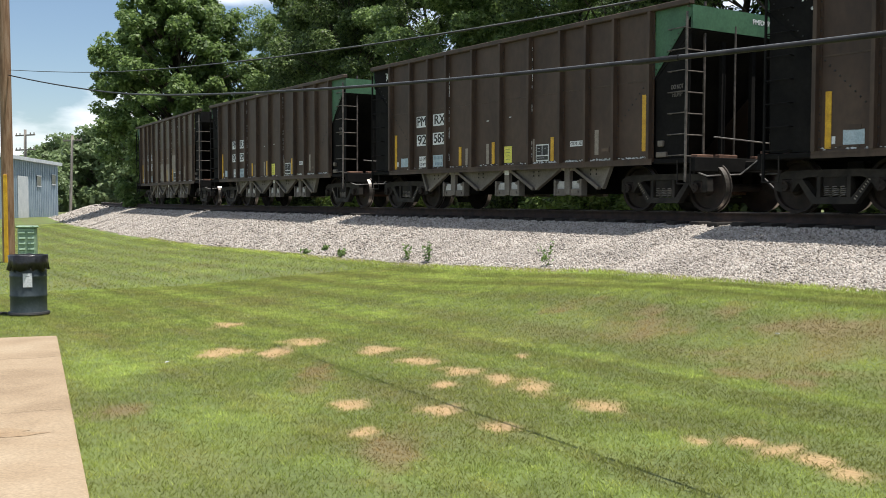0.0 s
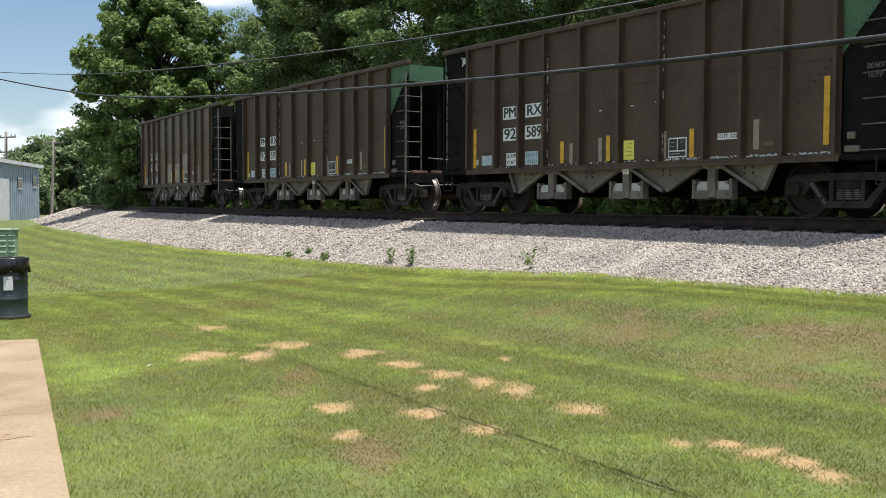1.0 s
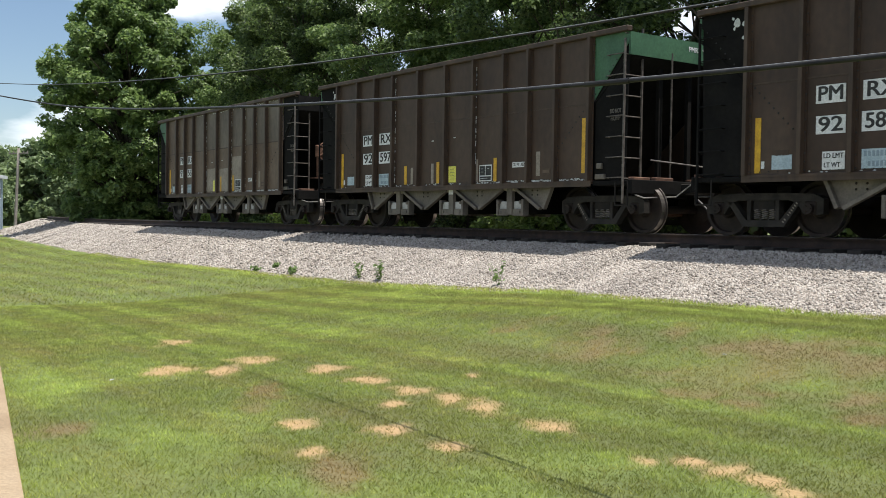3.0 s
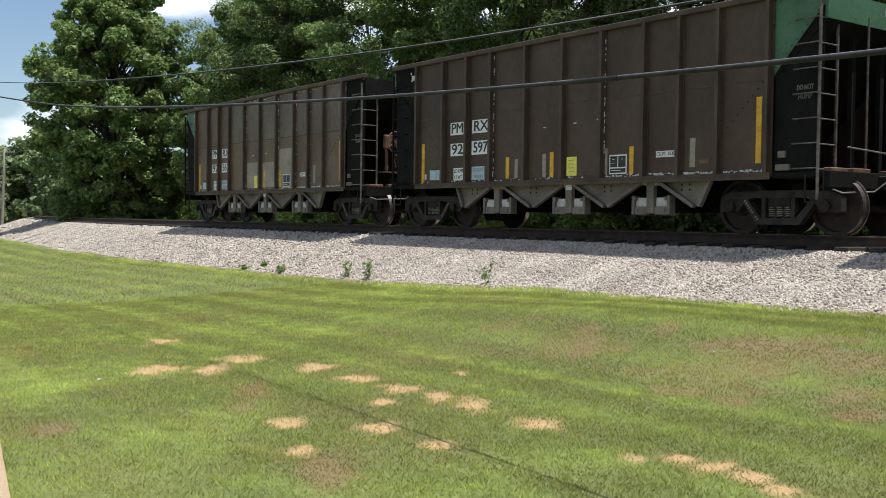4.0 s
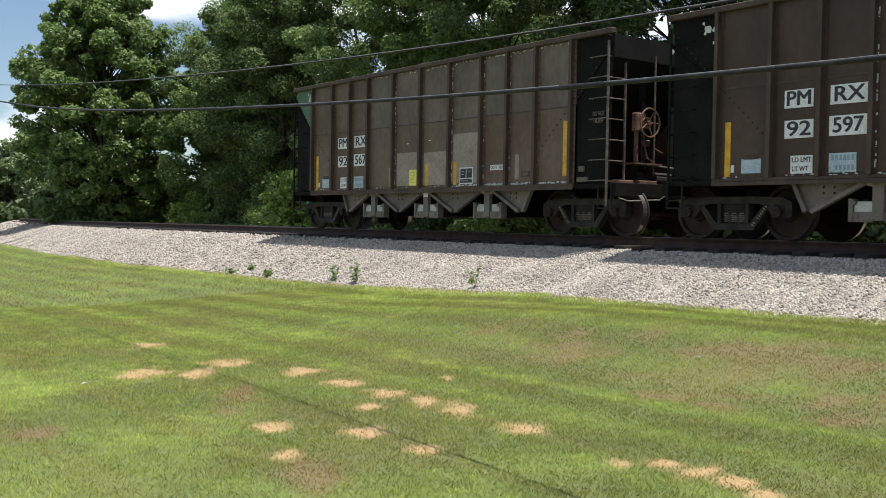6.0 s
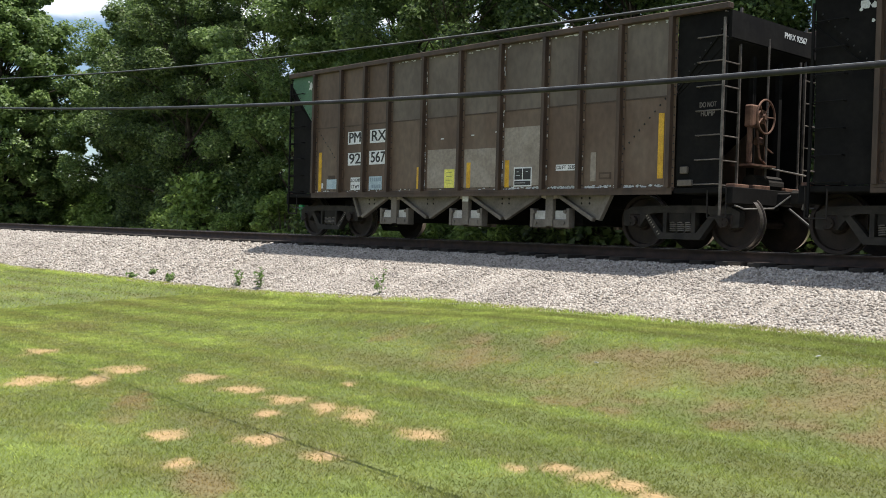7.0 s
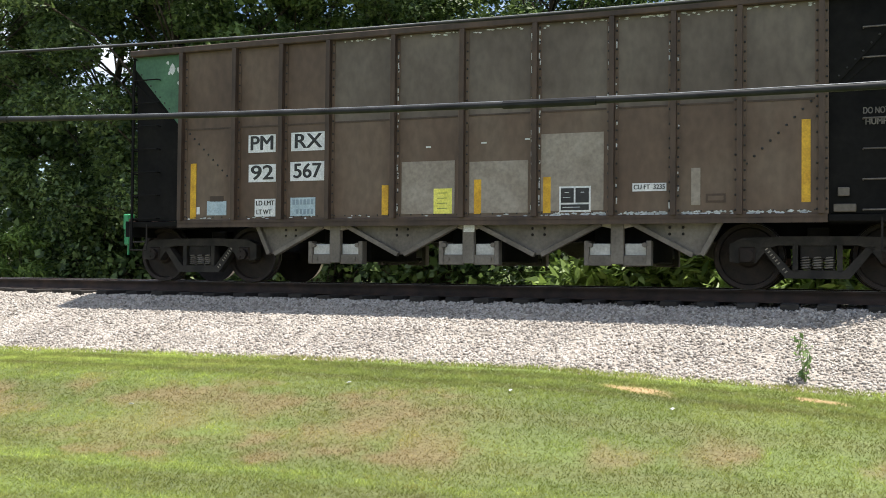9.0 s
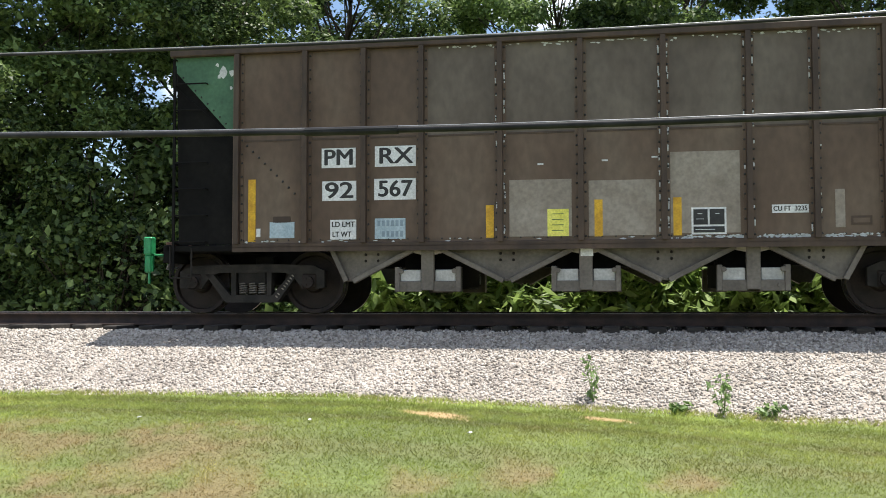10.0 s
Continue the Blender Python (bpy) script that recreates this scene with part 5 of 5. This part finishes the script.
def shrub(name, size, seed, clumps, per, leaf, material, label, long=1.0):
    g = random.Random(seed)
    ob = tagged(new(name), label, "shrub")
    bm = bmesh.new()
    ends = []
    for k in range(clumps):
        a, h = g.uniform(0, 6.283), g.uniform(0.12, 1.0)
        rr = size * 0.65 * math.sqrt(g.random()) * (1.1 - 0.55 * h)
        tip = Vector((rr * math.cos(a), rr * math.sin(a), size * h))
        ends.append(tip)
        rod(bm, (rr * 0.15 * math.cos(a), rr * 0.15 * math.sin(a), -0.1), tip, 0.02, 5, 0.006)
    part("branch_frame", bm, M_BARK, ob)
    v, f = leaf_cloud([tuple(e) for e in ends], [size * g.uniform(0.12, 0.24) for _ in ends], per, leaf, seed, long)
    bulk("foliage", v, f, material, ob)
    return ob


def put(ob, s, d, turn=0.0, size=1.0):
    ob.scale = (size, size, size)
    m = place(s, d, turn=turn)
    ob.matrix_basis = m @ Matrix.Diagonal((size, size, size, 1))
    return ob


def again(ob, s, d, turn, size, label=""):
    ob.scale = (size, size, size)
    c = copy_thing(ob, place(s, d, turn=turn))
    return tagged(c, label)


maple = tree("maple_tree", 14.0, 4.6, 0.05, 1, 680, 210, 0.165, M_LEAF1, "large full maple tree in green leaf behind the track", 0.3, clump_r=(0.3, 0.8))
maple.matrix_basis = pose(-14.9, 57.0, 0.6)
wood1 = tree("woodland_tree", 13.5, 4.4, 0.12, 2, 125, 760, 0.098, M_LEAF2, "tall dark green woodland tree behind the track", 0.2, clump_r=(0.5, 1.1))
wood2 = tree("woodland_tree", 15.0, 4.0, 0.20, 3, 95, 760, 0.098, M_LEAF2, "tall woodland tree with gaps in its crown", 0.17, clump_r=(0.45, 1.0), lean=0.08)
wood3 = tree("woodland_tree", 12.5, 4.2, 0.08, 4, 140, 700, 0.098, M_LEAF1, "leafy broad woodland tree beside the railway", 0.16, clump_r=(0.45, 1.0))
put(wood1, -40, -8)
put(wood2, -33, -9)
put(wood3, -27, -7.5)
g = random.Random(9)
for k, (src, s, d, size) in enumerate([(maple, -49, -10, 0.95), (wood3, -44, -7.5, 1.0), (wood1, -36, -6.5, 0.9), (wood3, -22, -9, 1.05), (wood2, -18, -7.5, 0.95),
                                       (wood1, -13.5, -8.5, 1.0), (wood1, -10.5, -7.2, 1.0), (wood3, -8, -9.5, 1.1), (wood2, -4, -9.5, 1.0), (wood1, -1.5, -13, 1.0), (wood3, 4, -14, 1.0),
                                       (wood2, 8, -13, 1.05), (wood1, 13, -13, 1.05), (wood3, 18, -13, 1.05), (wood1, -30, -14, 1.1)]):
    again(src, s, d, g.uniform(0, 360), size)
for src in (maple, wood1, wood2, wood3):
    src.scale = (1, 1, 1)

bush = shrub("shrub", 2.0, 5, 50, 130, 0.10, M_LEAF3, "bright green leafy shrub at the edge of the wood")
sumac = shrub("sumac_shrub", 2.4, 6, 46, 150, 0.085, M_LEAF3, "sumac shrub with long narrow leaflets beside the track", 2.3)
dark = shrub("undergrowth", 2.6, 7, 60, 150, 0.095, M_LEAF2, "dark tangled undergrowth under the trees")
put(bush, -45, -5.0)
put(sumac, -16.2, -5.0)
put(dark, -38, -5.5)
for src, lst in ((bush, [(-56, -5, 1.2), (-49, -5.5, 1.1), (-41, -4.6, 0.8), (-33, -4.6, 0.9), (-30.5, -5, 1.5), (-27.5, -4.7, 0.8), (-36, -4.5, 0.55), (-24.5, -5.2, 1.1), 
                         (3.2, -4.5, 0.5), (4.4, -4.4, 0.45), (5.5, -4.5, 0.55), (6.8, -4.4, 0.5), (8, -4.6, 0.6), (9.4, -4.5, 0.55), (-62, -5, 1.3), (-70, -6, 1.6), (-47, -6.5, 1.5), (-53, -7, 1.5), (-43.5, -5.5, 1.2), (-80, -7, 2.0), (11, -4.6, 0.8)]),
                 (sumac, [(-13.9, -5.2, 0.85), (2.6, -5.2, 1.45), (4.3, -5.0, 1.5), (6.2, -5.3, 1.4), (9.3, -5.4, 1.5), (11.8, -5.2, 1.5), (-18.5, -5.6, 0.9)]),
                 (dark, [(-13.5, -8, 1.7), (-10, -8.5, 1.9), (-6.5, -8, 1.6), (-3, -8.5, 1.8), (-34, -6, 1.1), (-29, -6.5, 1.2), (-22, -6, 1.1), (-18.5, -6.8, 1.3), (-12.5, -6.4, 1.2), (0, -8.0, 1.2), (4.5, -8.6, 1.2),
                         (13.5, -6.4, 1.3), (17, -6.5, 1.3), (-43, -7, 1.2),
                         (-48, -15, 1.5), (-43.4, -16.5, 1.75), (-38.8, -18, 1.5), (-34.2, -15, 1.75), (-29.6, -16.5, 1.5), (-25, -18, 1.75), (-20.4, -15, 1.5), (-15.8, -16.5, 1.75), (-11.2, -18, 1.5), (-6.6, -15, 1.75), (-2, -16.5, 1.5), (2.6, -18, 1.75), (7.2, -15, 1.5), (11.8, -16.5, 1.75), (16.4, -18, 1.5)])):
    for s, d, size in lst:
        again(src, s, d, g.uniform(0, 360), size)
    src.scale = (1, 1, 1)


# ---- weeds on the ballast ----
def weed(h, seed, stems, label):
    g = random.Random(seed)
    ob = tagged(new("weed"), label, "weed", "weeds on the ballast")
    bm = bmesh.new()
    ends = []
    for k in range(stems):
        tip = Vector((g.uniform(-0.16, 0.16), g.uniform(-0.1, 0.1), h * g.uniform(0.6, 1.0)))
        rod(bm, (0, 0, -0.05), tip, 0.006, 5, 0.003)
        ends += [tuple(tip * q + Vector((g.uniform(-.03, .03), g.uniform(-.03, .03), 0))) for q in (0.2, 0.4, 0.55, 0.7, 0.85, 1.0)]
    part("stem", bm, M_WEED, ob)
    v, f = leaf_cloud(ends, [0.05] * len(ends), 3, 0.042, seed, 1.7)
    bulk("leaves", v, f, M_WEED, ob)
    return ob


for h, sd, st, s, d in ((0.42, 1, 3, -7.5, 4.05), (0.38, 2, 4, -12.2, 4.0), (0.42, 3, 5, -11.4, 4.0), (0.5, 4, 3, 5.8, 4.0), (0.48, 5, 4, 7.15, 4.25), (0.18, 6, 7, -17.1, 4.0), (0.18, 7, 7, -15.2, 4.0), (0.16, 8, 6, 7.6, 4.3), (0.13, 9, 6, 6.7, 4.3), (0.15, 10, 6, -16.4, 3.9)):
    w = weed(h, sd, st, "thin green weed growing through the stones")
    x, y = on_track(s, d)
    at_xy(w, float(x), float(y), float(max(bed_z(np.array(s), np.array(d)), ground_z(s, d))), sd * 40)


# ---- the distance ----
def shed():
    ob = tagged(new("metal_building"), "low blue-grey metal-sided building beyond the lawn", "building")
    bm = bmesh.new()
    box(bm, -22, 0, 0, 14, -0.9, 4.1)
    part("wall", bm, M_SHED, ob)
    bm = bmesh.new()
    prism(bm, [(-22.3, 4.1), (0.3, 4.1), (0.3, 4.35), (-22.3, 4.35)], -0.3, 14.3)
    part("roof", bm, M_SHEDTRIM, ob)
    for k in range(44):
        bm = boxes((-22 + 0.5 * k, -21.93 + 0.5 * k, -0.03, 0.0, 0, 4.1))
        part("rib", bm, M_SHED, ob)
    for x, z in ((-16.5, 2.2), (-6.2, 2.4), (-2.0, 2.6)):
        win = part("window", boxes((x, x + 1.1, -0.06, 0.02, z, z + 0.7)), M_DARKGAP, ob)
        part("frame", boxes((x - 0.08, x + 1.18, -0.08, -0.055, z - 0.08, z), (x - 0.08, x + 1.18, -0.08, -0.055, z + 0.7, z + 0.78)), M_SHEDTRIM, win)
    part("door", boxes((-11, -8.5, -0.05, 0.02, 0, 3.0)), M_SHEDTRIM, ob)
    return ob


at_xy(shed(), -31.0, 81.0, 0.6, 97)
hill = tree("far_tree", 10.0, 5.0, 0.08, 12, 120, 120, 0.45, M_LEAF4, "hazy distant tree beyond the building", 0.25, clump_r=(0.9, 1.7))
hill.matrix_basis = pose(-41, 120, 0)
for k, (x, y, size) in enumerate([(-47, 126, 0.95), (-36, 118, 0.8), (-30, 112, 0.45), (-53, 130, 0.8), (-62, 135, 0.7), (-75, 140, 0.8), (-33, 125, 0.75), (-90, 150, 0.8), (-44, 112, 0.55), (-27, 128, 0.5)]):
    hill.scale = (size,) * 3
    copy_thing(hill, pose(x, y, 0, 0, 0, 70 * k))
hill.scale = (1, 1, 1)
for x, y, h, tilt, arms in ((-37.4, 90, 8.3, 1, 2), (-36.0, 97, 8.3, 3, 1), (-45, 130, 9.5, 0, 1), (-47, 137, 8.5, 0, 1), (-46.5, 140, 9.2, 0, 1)):
    p = pole_at(0, 20, h, 0.15, M_GREYPOLE, label="weathered grey utility pole with crossarms in the distance", arms=arms)
    p.matrix_world = pose(x, y, 0, 0, tilt, 60)
ties()
motions()
